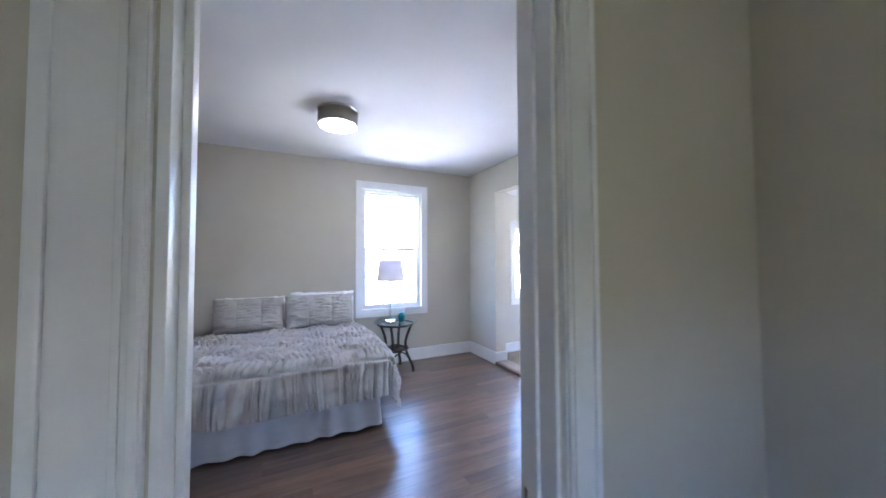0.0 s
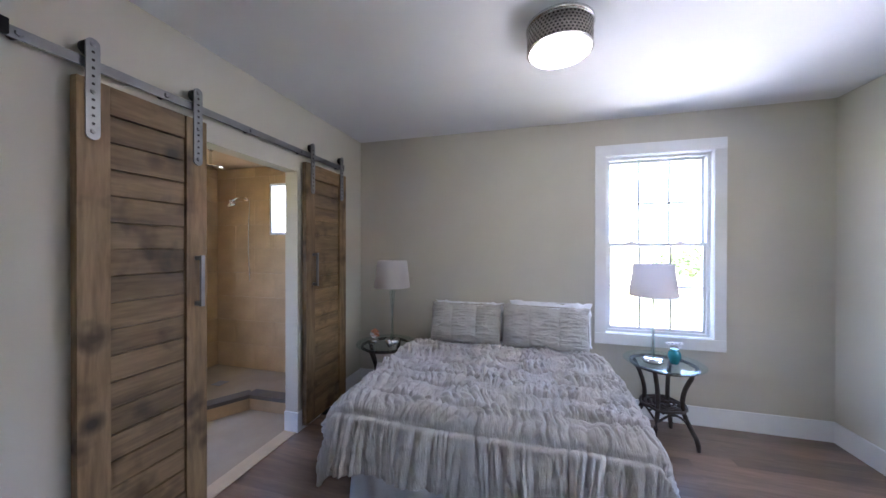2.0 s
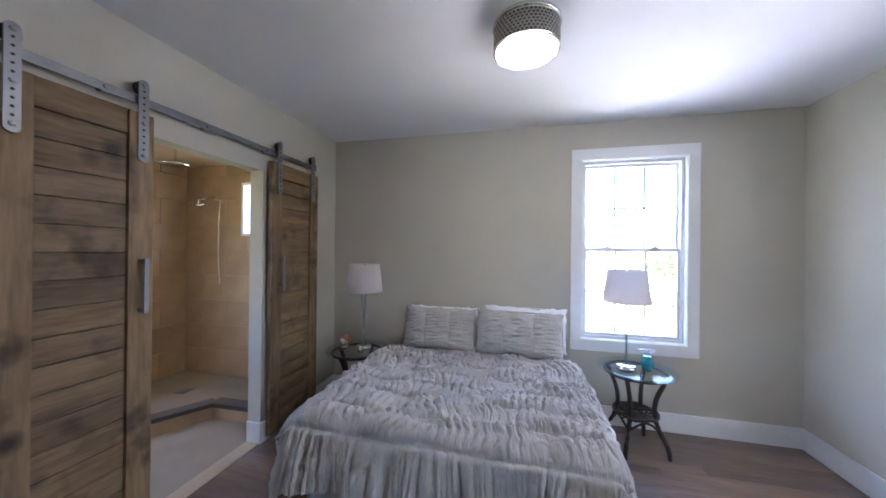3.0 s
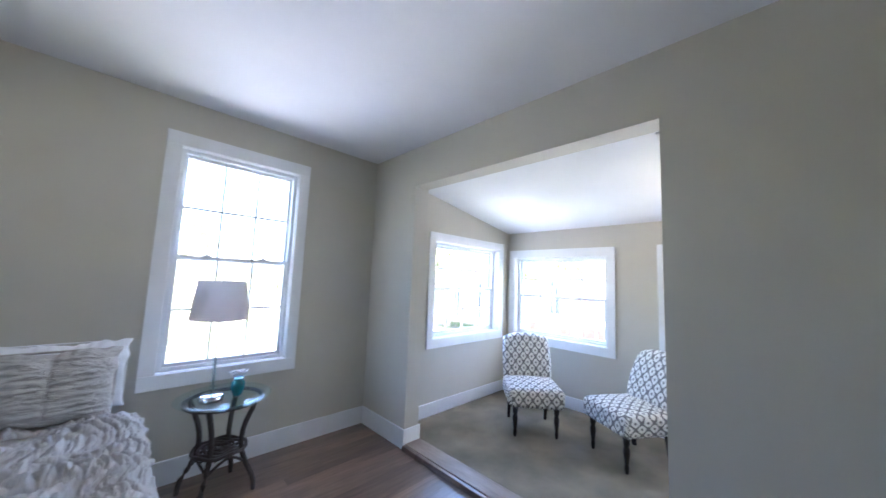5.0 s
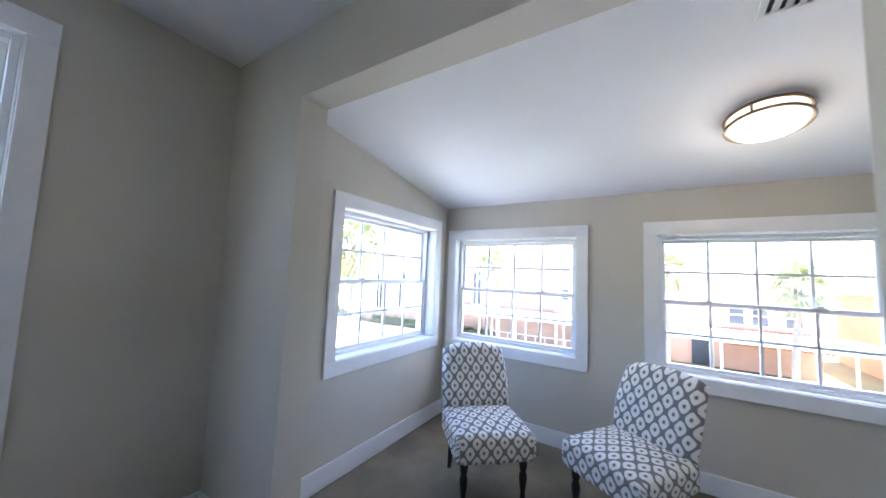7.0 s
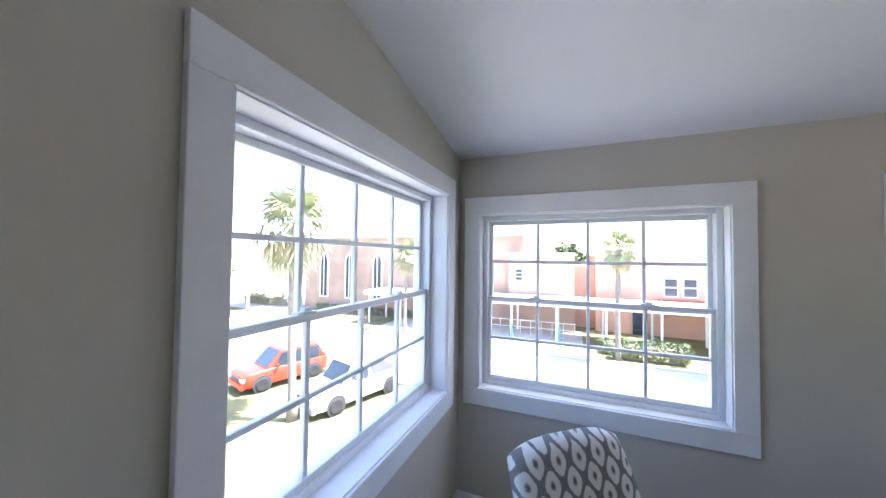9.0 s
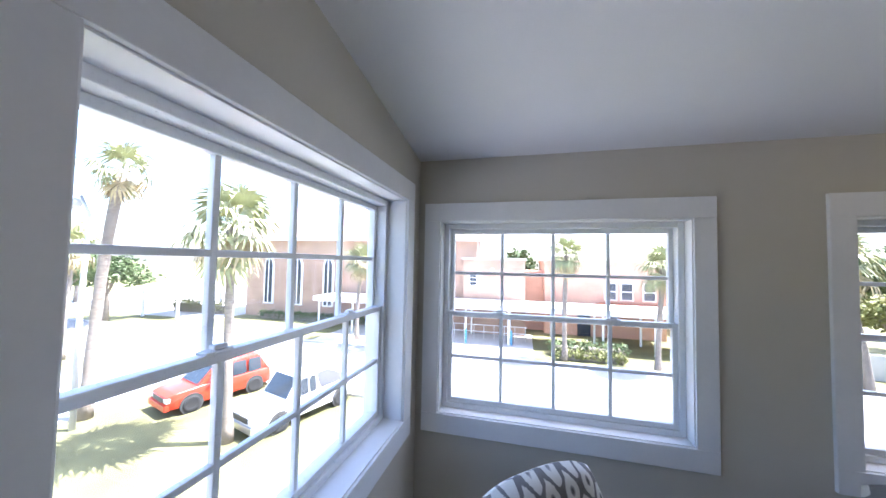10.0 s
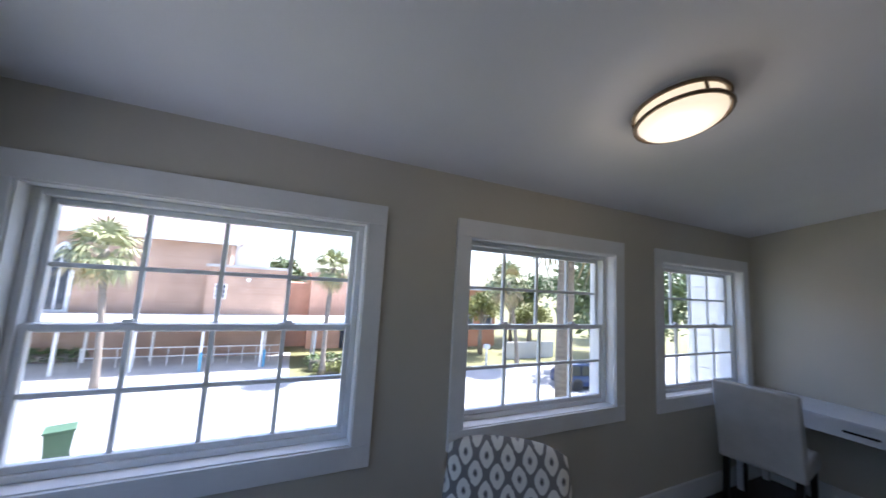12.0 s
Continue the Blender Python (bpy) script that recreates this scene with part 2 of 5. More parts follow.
M["mosaic"] = surface("mosaic_tile", (0.22, 0.19, 0.16), 0.35, vary=0.5, scale=60, fine=140, relief=0.4, depth=0.002)
M["drum"] = surface("silver_drum", (0.40, 0.37, 0.33), 0.45, 0.5, vary=0.3, scale=60, fine=300, relief=0.3, depth=0.002)
M["drum_hole"] = surface("drum_hole", (0.05, 0.045, 0.04), 0.6)
M["diffuser"] = glow("lit_diffuser", (1.0, 0.97, 0.93), 0.65)
M["warm_diffuser"] = glow("lit_warm_diffuser", (1.0, 0.80, 0.50), 0.25)
M["outlet"] = surface("outlet_plastic", (0.78, 0.78, 0.78), 0.35, vary=0.03)
M["dark"] = surface("dark_slot", (0.015, 0.015, 0.015), 0.6)
M["grass"] = surface("grass", (0.17, 0.165, 0.07), 0.95, vary=0.45, scale=0.5, fine=30, relief=0.8, depth=0.05)
M["road"] = surface("pale_asphalt", (0.30, 0.30, 0.30), 0.9, vary=0.18, scale=0.25, fine=40, relief=0.4, depth=0.01)
M["concrete"] = surface("concrete", (0.46, 0.45, 0.43), 0.9, vary=0.18, scale=0.6, fine=40, relief=0.3, depth=0.01)
M["brick"] = brick_wall("tan_brick", (0.36, 0.235, 0.17), (0.41, 0.28, 0.205), (0.42, 0.35, 0.29))
M["orange_brick"] = brick_wall("orange_brick", (0.46, 0.20, 0.11), (0.50, 0.24, 0.14), (0.44, 0.30, 0.22))
M["stucco"] = surface("salmon_stucco", (0.55, 0.34, 0.25), 0.95, vary=0.15, scale=0.6, fine=20, relief=0.3, depth=0.01)
M["roof"] = surface("mauve_roof", (0.28, 0.20, 0.19), 0.9, vary=0.15, scale=1.0, fine=14, relief=0.6, depth=0.03, stretch=(1, 1, 6))
M["white_paint"] = surface("white_paint", (0.76, 0.76, 0.75), 0.6, vary=0.06, scale=1.0)
M["clay"] = surface("clay_tile", (0.42, 0.16, 0.09), 0.8, vary=0.25, scale=3)
M["pane_dark"] = surface("dark_window", (0.05, 0.06, 0.08), 0.12, vary=0.3, scale=0.8)
M["bark"] = surface("palm_bark", (0.26, 0.22, 0.18), 0.95, vary=0.4, scale=6, fine=40, relief=0.9, depth=0.03, stretch=(1, 1, 3))
M["frond"] = surface("palm_frond", (0.29, 0.30, 0.145), 0.6, vary=0.45, scale=2.5, fine=40, relief=0.2, depth=0.01)
M["dead_frond"] = surface("dry_frond", (0.42, 0.34, 0.19), 0.9, vary=0.3, scale=3, fine=40, relief=0.3, depth=0.01)
M["leaf"] = surface("tree_leaves", (0.095, 0.135, 0.05), 0.6, vary=0.5, scale=0.9, fine=10, relief=0.2, depth=0.01)
M["yellow_leaf"] = surface("pale_leaves", (0.20, 0.21, 0.06), 0.6, vary=0.4, scale=0.9, fine=10, relief=0.2, depth=0.01)
M["red_paint"] = surface("red_car_paint", (0.50, 0.045, 0.02), 0.25, vary=0.05, scale=2)
M["white_car"] = surface("white_car_paint", (0.74, 0.75, 0.76), 0.25, vary=0.04, scale=2)
M["blue_car"] = surface("blue_car_paint", (0.03, 0.05, 0.12), 0.25, vary=0.05, scale=2)
M["car_glass"] = surface("car_glass", (0.03, 0.04, 0.05), 0.06, vary=0.1)
M["tyre"] = surface("tyre_rubber", (0.025, 0.025, 0.025), 0.9, vary=0.2)
M["alloy"] = surface("alloy_wheel", (0.55, 0.55, 0.56), 0.35, 0.9, vary=0.1)
M["grille"] = surface("dark_grille", (0.05, 0.05, 0.05), 0.5)
M["lens_clear"] = surface("headlamp_lens", (0.65, 0.66, 0.68), 0.1)
M["blue_post"] = surface("blue_post", (0.10, 0.32, 0.50), 0.6)
M["bin_green"] = surface("green_plastic", (0.05, 0.10, 0.06), 0.5, vary=0.1)


# ---------------------------------------------------------------- mesh helpers
def add_box(bm, x0, y0, z0, x1, y1, z1, bevel=0.0):
    m = Matrix.Translation(((x0 + x1) / 2, (y0 + y1) / 2, (z0 + z1) / 2)) @ Matrix.Diagonal((abs(x1 - x0), abs(y1 - y0), abs(z1 - z0), 1))
    got = bmesh.ops.create_cube(bm, size=1.0, matrix=m)
    if bevel:
        edges = list({e for v in got["verts"] for e in v.link_edges})
        bmesh.ops.bevel(bm, geom=edges, offset=bevel, segments=2, profile=0.6, affect="EDGES")
    return bm


def box(x0, y0, z0, x1, y1, z1, bevel=0.0):
    return add_box(bmesh.new(), x0, y0, z0, x1, y1, z1, bevel)


def add_lathe(bm, profile, seg=24, centre=(0, 0, 0)):
    rings = []
    for r, z in profile:
        rings.append([bm.verts.new((centre[0] + r * math.cos(2 * math.pi * k / seg), centre[1] + r * math.sin(2 * math.pi * k / seg), centre[2] + z)) for k in range(seg)])
    for a, b in zip(rings, rings[1:]):
        for k in range(seg):
            bm.faces.new((a[k], a[(k + 1) % seg], b[(k + 1) % seg], b[k]))
    for ring, flip in ((rings[0], True), (rings[-1], False)):
        if (ring[0].co - ring[seg // 2].co).length > 1e-4:
            bm.faces.new(list(reversed(ring)) if flip else ring)
    return bm


def lathe(profile, seg=24, centre=(0, 0, 0)):
    return add_lathe(bmesh.new(), profile, seg, centre)


def add_tube(bm, points, radii, seg=8, closed=False):
    pts = [Vector(p) for p in points]
    if isinstance(radii, (int, float)):
        radii = [radii] * len(pts)
    rings = []
    n = len(pts)
    for i, p in enumerate(pts):
        a, b = (pts[i - 1], pts[(i + 1) % n]) if closed else (pts[max(i - 1, 0)], pts[min(i + 1, n - 1)])
        d = (b - a).normalized()
        up = Vector((0, 0, 1)) if abs(d.z) < 0.9 else Vector((1, 0, 0))
        s = d.cross(up).normalized()
        u = s.cross(d)
        rings.append([bm.verts.new(p + radii[i] * (math.cos(2 * math.pi * k / seg) * s + math.sin(2 * math.pi * k / seg) * u)) for k in range(seg)])
    pairs = list(zip(rings, rings[1:])) + ([(rings[-1], rings[0])] if closed else [])
    for a, b in pairs:
        for k in range(seg):
            bm.faces.new((a[k], a[(k + 1) % seg], b[(k + 1) % seg], b[k]))
    if not closed:
        bm.faces.new(list(reversed(rings[0])))
        bm.faces.new(rings[-1])
    return bm


def tube(points, radii, seg=8, closed=False):
    return add_tube(bmesh.new(), points, radii, seg, closed)


def grid_mesh(nu, nv, f):
    """A sheet of nu by nv cells; f(u, v) gives the place for u, v in 0..1."""
    bm = bmesh.new()
    vs = [[bm.verts.new(f(i / nu, j / nv)) for i in range(nu + 1)] for j in range(nv + 1)]
    for j in range(nv):
        for i in range(nu):
            bm.faces.new((vs[j][i], vs[j][i + 1], vs[j + 1][i + 1], vs[j + 1][i]))
    return bm


def finish(name, bm, material, smooth=False):
    bmesh.ops.recalc_face_normals(bm, faces=bm.faces[:])
    me = bpy.data.meshes.new(name)
    bm.to_mesh(me)
    bm.free()
    me.materials.append(material)
    if smooth:
        for p in me.polygons:
            p.use_smooth = True
    return me


def part(name, bm, material, parent, label="", smooth=False):
    ob = new(name, finish(name, bm, material, smooth))
    ob.parent = parent
    if label:
        tagged(ob, label)
    return ob


def thing(name, label, category, place=None, group="", kind=""):
    ob = new(name)
    ob.empty_display_size = 0.1
    if place is not None:
        ob.matrix_basis = place
    return tagged(ob, label, category, group, kind)


def solid(name, bm, material, label, category, kind="structure", smooth=False):
    return tagged(new(name, finish(name, bm, material, smooth)), label, category, kind=kind)


def fan(x, k=1.0):
    return noise.noise(Vector((x * k, 3.7, 9.1)))


# ---------------------------------------------------------------- large structure
H = 2.74                    # bedroom ceiling
WEST, NEAR, DOOR_T = -4.22, -3.67, 0.12
XE, YN, YS = 2.040, -0.368, -5.42   # sunroom: east, north and south wall faces
T = 0.16
OPEN_N, OPEN_S, OPEN_Z = -0.690, -2.642, 2.362
BED_WIN = (-1.76, -0.73, 0.655, 2.495)
N_WIN = (0.500, 1.905, 0.735, 2.025)
E_WINS = [(-1.797, -0.407, 0.700, 1.942), (-3.575, -2.202, 0.700, 1.942), (-5.325, -3.942, 0.700, 1.942)]
BATH_WIN = (-5.49, -4.80, 1.70, 2.34)
SIDE, HEAD, FOOT = 0.09, 0.10, 0.10


def inner(w):
    return (w[0] + SIDE, w[1] - SIDE, w[2] + FOOT, w[3] - HEAD)


def wall(axis, c0, c1, u0, u1, z0, z1, holes=()):
    """A wall along x or y, from c0 to c1 across, with holes (u0, u1, z0, z1) through it."""
    bm = bmesh.new()
    cuts = sorted({u0, u1, *[h[0] for h in holes], *[h[1] for h in holes]})
    for a, b in zip(cuts, cuts[1:]):
        mid = (a + b) / 2
        gaps = sorted((h[2], h[3]) for h in holes if h[0] < mid < h[1])
        z = z0
        for g0, g1 in gaps + [(z1, z1)]:
            if g0 - z > 1e-4:
                if axis == "x":
                    add_box(bm, a, c0, z, b, c1, g0)
                else:
                    add_box(bm, c0, a, z, c1, b, g0)
            z = g1
    bmesh.ops.remove_doubles(bm, verts=bm.verts[:], dist=1e-5)
    return bm


TOP = H + 0.12
solid("wall_north", wall("x", 0.0, T, WEST, 0.0, -0.1, TOP, [inner(BED_WIN)]), M["wall"], "beige painted bedroom wall behind the bed", "wall")
solid("wall_east", wall("y", 0.0, T, NEAR - DOOR_T, T, -0.1, TOP, [(OPEN_S, OPEN_N, 0.0, OPEN_Z)]), M["wall"], "beige painted wall with a wide cased opening", "wall")
BATH_OPEN = (-2.02, -1.03, 0.0, 2.18)
solid("wall_west", wall("y", WEST - 0.12, WEST, NEAR - DOOR_T, T, -0.1, TOP, [BATH_OPEN]), M["wall"], "beige painted wall with a bathroom opening", "wall")
DOORWAY = (-2.741, -2.014, 0.0, 2.25)
solid("wall_south", wall("x", NEAR - DOOR_T, NEAR, WEST, 0.0, -0.1, TOP, [DOORWAY]), M["wall"], "beige painted wall with a doorway", "wall")
solid("ceiling", box(WEST - 0.1, NEAR - 0.1, H, 0.1, T - 0.02, H + 0.1), M["ceiling"], "white painted bedroom ceiling", "ceiling")
# hall behind the doorway
solid("hall_floor", box(-3.6, -6.2, -0.1, -0.9, NEAR - DOOR_T, 0.0), M["dark_wood"], "dark wooden hall floor", "floor")
solid("hall_ceiling", box(-3.6, -6.2, H, -0.9, NEAR - DOOR_T, H + 0.1), M["ceiling"], "white hall ceiling", "ceiling")
solid("hall_wall_west", box(-3.6, -6.2, 0, -3.48, NEAR - DOOR_T, H), M["wall"], "beige hall wall", "wall")
solid("hall_wall_east", box(-1.02, -6.2, 0, -0.9, NEAR - DOOR_T, H), M["wall"], "beige hall wall", "wall")
# unseen south wall; its hole is added only to let daylight into the hall
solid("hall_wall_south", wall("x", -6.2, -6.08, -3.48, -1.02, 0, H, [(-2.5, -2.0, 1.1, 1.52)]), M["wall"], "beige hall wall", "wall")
# sunroom
def ceiling_z(x):
    return 2.190 + (XE - x) * 0.162


solid("sunroom_wall_north", wall("x", YN, YN + 0.2, T, XE + 0.2, -0.1, 2.62, [inner(N_WIN)]), M["wall"], "beige painted sunroom wall with a window", "wall")
solid("sunroom_wall_east", wall("y", XE, XE + 0.2, YS - 0.2, YN, -0.1, 2.3, [inner(w) for w in E_WINS]), M["wall"], "beige painted sunroom wall with three windows", "wall")
solid("sunroom_wall_south", box(T, YS - 0.2, -0.1, XE, YS, 2.62), M["wall"], "beige painted sunroom wall behind the desk", "wall")
solid("sunroom_wall_west", box(0.0, YS - 0.2, -0.1, T, NEAR - DOOR_T, 2.62), M["wall"], "beige painted sunroom wall", "wall")
bm = bmesh.new()
add_box(bm, T - 0.01, YS - 0.1, 0, XE + 0.1, YN + 0.1, 0.08)
for v in bm.verts:
    v.co.z += ceiling_z(v.co.x)
solid("sunroom_ceiling", bm, M["ceiling"], "sloping white painted sunroom ceiling", "ceiling")
solid("sunroom_floor", box(T - 0.03, YS, -0.1, XE, YN, 0.012), M["dark_wood"], "dark wooden sunroom floor", "floor")
bm = grid_mesh(60, 90, lambda u, v: Vector((0.172 + u * (XE - 0.03 - 0.172), -3.75 + v * (YN - 0.03 + 3.75), 0.034 + 0.003 * noise.noise(Vector((u * 40, v * 70, 0))))))
ext = bmesh.ops.extrude_face_region(bm, geom=bm.faces[:])
bmesh.ops.translate(bm, verts=[v for v in ext["geom"] if isinstance(v, bmesh.types.BMVert)], vec=(0, 0, -0.018))
tagged(new("carpet", finish("carpet", bm, M["carpet"], True)), "worn taupe carpet laid on the sunroom floor", "carpet")
# unseen eave added over the sunroom windows to block sun; roof over the rooms
bm = bmesh.new()
add_box(bm, XE + 0.2, YS - 0.4, 0, XE + 0.50, YN + 0.4, 0.12, 0.01)
for v in bm.verts:
    v.co.z += ceiling_z(v.co.x) + 0.10
solid("sunroom_eave", bm, M["white_paint"], "unseen white eave added to shade the sunroom windows", "eave")
solid("roof_slab", box(-6.8, -6.4, H + 0.13, 0.2, 0.5, H + 0.3), M["white_paint"], "flat roof deck over the rooms", "roof")

# bathroom behind the sliding doors
BX = -6.33
solid("bath_wall_north", wall("x", 0.012, T, BX - 0.1, WEST - 0.12, -0.1, TOP, [BATH_WIN]), M["grout"], "tiled shower wall with a small window", "wall")
# hole out of view, added so that daylight brightens the bathroom
solid("bath_wall_west", wall("y", BX - 0.12, BX - 0.012, -3.4, 0.012, -0.1, TOP, [(-2.7, -1.7, 1.1, 2.2)]), M["grout"], "tiled shower wall", "wall")
solid("bath_wall_south", box(BX - 0.1, -3.4, -0.1, WEST - 0.12, -3.28, TOP), M["wall"], "beige bathroom wall", "wall")
solid("bath_ceiling", box(BX - 0.1, -3.4, 2.56, WEST - 0.12, 0.012, 2.66), M["tile"], "beige bathroom ceiling", "ceiling")
bath_floor = solid("bath_floor", box(BX - 0.1, -3.4, -0.1, WEST - 0.12, 0.012, -0.012), M["grout"], "cream tiled bathroom floor", "floor")

solid("bath_threshold", box(WEST - 0.12, -2.02, -0.05, WEST, -1.046, 0.004), M["floor_tile"], "cream tile strip under the bathroom opening", "floor")

# baseboards
def baseboard(name, axis, c0, c1, u0, u1, z=0.0, h=0.165):
    bm = bmesh.new()
    if axis == "x":
        add_box(bm, u0, c0, z, u1, c1, z + h, 0.004)
    else:
        add_box(bm, c0, u0, z, c1, u1, z + h, 0.004)
    return solid(name, bm, M["trim"], "tall white painted baseboard", "baseboard")


B = 0.016
baseboard("baseboard", "x", -B, 0, WEST, 0.0)
baseboard("baseboard", "y", -B, 0, OPEN_N - B, -B)
baseboard("baseboard", "x", OPEN_N - B, OPEN_N, 0.0, T + B, 0.0)
baseboard("baseboard", "x", OPEN_S, OPEN_S + B, 0.0, T + B, 0.0)
baseboard("baseboard", "y", -B, 0, NEAR, OPEN_S + B)
baseboard("baseboard", "y", WEST, WEST + B, -1.03, -B)
baseboard("baseboard", "y", WEST, WEST + B, NEAR, -2.02)
baseboard("baseboard", "x", NEAR, NEAR + B, WEST + B, -2.85)
baseboard("baseboard", "x", NEAR, NEAR + B, -1.90, -B)
baseboard("baseboard", "x", YN - B, YN, T + B, XE - B, 0.012, 0.15)
baseboard("baseboard", "y", XE - B, XE, YS, YN, 0.012, 0.15)
baseboard("baseboard", "x", YS, YS + B, T, XE - B, 0.012, 0.15)
baseboard("baseboard", "x", -1.046, -1.03, WEST - 0.12, WEST + B, 0.0, 0.165)
# threshold board and its dark nosing between bedroom and sunroom
solid("threshold", box(0.004, OPEN_S + B, 0.0, T + 0.012, OPEN_N - B, 0.046, 0.006), M["threshold"], "pale oak threshold board between two floors", "threshold")
solid("threshold_nosing", box(-0.03, OPEN_S + B, 0.0, 0.004, OPEN_N - B, 0.040, 0.005), M["board"], "dark wooden nosing along the threshold", "trim")

# doorway casing towards the hall, with the jambs
def door_casing():
    d = thing("door_1", "white painted door frame with moulded casing, no door leaf in view", "door frame", kind="structure")
    y = NEAR - DOOR_T
    x0, x1, zt = DOORWAY[0], DOORWAY[1], DOORWAY[3]
    for sx, x in ((-1, x0), (1, x1)):
        bm = bmesh.new()
        add_box(bm, x - 0.001, y - 0.002, 0, x - sx * 0.014, NEAR + 0.002, zt, 0.002)
        part("jamb", bm, M["trim"], d)
        part("door_stop", box(x - sx * 0.014, y + 0.05, 0, x - sx * 0.026, y + 0.085, zt, 0.002), M["trim"], d)
        for yy, o in ((y, -1), (NEAR, 1)):
            bm = bmesh.new()
            add_box(bm, x + sx * 0.004, yy, 0, x + sx * 0.112, yy + o * 0.016, zt + 0.1, 0.003)
            add_box(bm, x + sx * 0.006, yy + o * 0.016, 0, x + sx * 0.020, yy + o * 0.026, zt + 0.02, 0.004)
            add_box(bm, x + sx * 0.026, yy + o * 0.016, 0, x + sx * 0.036, yy + o * 0.022, zt + 0.03, 0.003)
            add_box(bm, x + sx * 0.094, yy + o * 0.016, 0, x + sx * 0.112, yy + o * 0.024, zt + 0.1, 0.004)
            part("casing", bm, M["trim"], d)
    part("head_jamb", box(x0, y - 0.002, zt - 0.014, x1, NEAR + 0.002, zt), M["trim"], d)
    for yy, o in ((y, -1), (NEAR, 1)):
        part("head_casing", box(x0 - 0.11, yy, zt + 0.004, x1 + 0.11, yy + o * 0.016, zt + 0.112, 0.003), M["trim"], d)
    part("strike_plate", box(x0 + 0.0145, y + 0.012, 0.90, x0 + 0.018, y + 0.045, 1.0, 0.001), M["steel"], d, "brushed steel strike plate")
    part("hinge", box(x1 - 0.0145, NEAR - 0.05, 0.75, x1 - 0.018, NEAR - 0.012, 0.85, 0.001), M["steel"], d, "painted steel hinge leaf")


door_casing()


# ---------------------------------------------------------------- windows
def window(name, label, place, w, h, cols, rows, thick, upper=0.5, deep=0.0):
    """Local frame: x along the wall, y outwards, z up; the hole is w by h, from the origin. Casing lies on the room side."""
    o = thing(name, label, "window", place, kind="structure")
    c = 0.02
    part("head_casing", box(-SIDE, -c, h, w + SIDE, 0, h + HEAD, 0.003), M["trim"], o)
    part("apron_casing", box(-SIDE, -c, -FOOT, w + SIDE, 0, 0, 0.003), M["trim"], o)
    for x0, x1 in ((-SIDE, 0), (w, w + SIDE)):
        part("side_casing", box(x0, -c + 0.001, 0, x1, 0, h, 0.003), M["trim"], o)
    bm = bmesh.new()
    for a in ((0, 0, w, 0.006), (0, h - 0.006, w, h)):
        add_box(bm, a[0], -0.008, a[1], a[2], thick, a[3], 0.002)
    for a in ((0, 0.006), (w - 0.006, w)):
        add_box(bm, a[0], -0.008, 0.006, a[1], thick, h - 0.006, 0.002)
    part("jamb_liner", bm, M["trim"], o)
    # vinyl frame with its stepped stops
    f = 0.028
    y0, y1 = 0.032 + deep, 0.122 + deep
    a, b, z0, z1 = 0.006, w - 0.006, 0.006, h - 0.006
    bm = bmesh.new()
    add_box(bm, a, y0, z0, a + f, y1, z1, 0.004)
    add_box(bm, b - f, y0, z0, b, y1, z1, 0.004)
    add_box(bm, a + f, y0, z1 - f, b - f, y1, z1, 0.004)
    add_box(bm, a + f, y0, z0, b - f, y1, z0 + f, 0.004)
    part("window_frame", bm, M["vinyl"], o)
    zm = z0 + (z1 - z0) * upper
    r = 0.022
    for nm, s0, s1, sy in (("upper_sash", zm - 0.018, z1 - f, y1 - 0.040), ("lower_sash", z0 + f, zm + 0.018, y0 + 0.012)):
        xa, xb = a + f, b - f
        bm = bmesh.new()
        add_box(bm, xa, sy, s0, xa + r, sy + 0.032, s1, 0.004)
        add_box(bm, xb - r, sy, s0, xb, sy + 0.032, s1, 0.004)
        add_box(bm, xa + r, sy, s0, xb - r, sy + 0.032, s0 + 0.025, 0.004)
        add_box(bm, xa + r, sy, s1 - 0.025, xb - r, sy + 0.032, s1, 0.004)
        sash = part(nm, bm, M["vinyl"], o)
        gx0, gx1, gz0, gz1 = xa + r, xb - r, s0 + 0.025, s1 - 0.025
        pane = part("pane", box(gx0, sy + 0.013, gz0, gx1, sy + 0.019, gz1), M["pane"], sash)
        pane.visible_shadow = False
        for k in range(1, cols):
            x = gx0 + (gx1 - gx0) * k / cols
            part("muntin", box(x - 0.009, sy + 0.006, gz0, x + 0.009, sy + 0.026, gz1, 0.003), M["vinyl"], sash)
        for k in range(1, rows):
            z = gz0 + (gz1 - gz0) * k / rows
            part("muntin", box(gx0, sy + 0.0065, z - 0.009, gx1, sy + 0.0255, z + 0.009, 0.003), M["vinyl"], sash)
        if nm == "lower_sash":
            for fx in (0.25, 0.75):
                x = xa + (xb - xa) * fx
                bm = bmesh.new()
                add_box(bm, x - 0.035, sy - 0.002, s1, x + 0.035, sy + 0.03, s1 + 0.006, 0.002)
                add_box(bm, x - 0.012, sy + 0.002, s1 + 0.006, x + 0.022, sy + 0.022, s1 + 0.018, 0.004)
                part("sash_lock", bm, M["vinyl"], sash)
    return o


b0, b1, b2, b3 = inner(BED_WIN)
window("window_1", "tall white double-hung window with grilles in a white casing", pose(b0, 0, b2), b1 - b0, b3 - b2, 3, 2, T)
b0, b1, b2, b3 = inner(N_WIN)
window("window_2", "wide white double-hung window with grilles in a white casing", pose(b0, YN, b2), b1 - b0, b3 - b2, 4, 2, 0.2, deep=0.055)
for i, w in enumerate(E_WINS):
    b0, b1, b2, b3 = inner(w)
    window(f"window_{3 + i}", "wide white double-hung window with grilles in a white casing", pose(XE, b1, b2, 0, 0, -90), b1 - b0, b3 - b2, 4, 2, 0.2, deep=0.03)
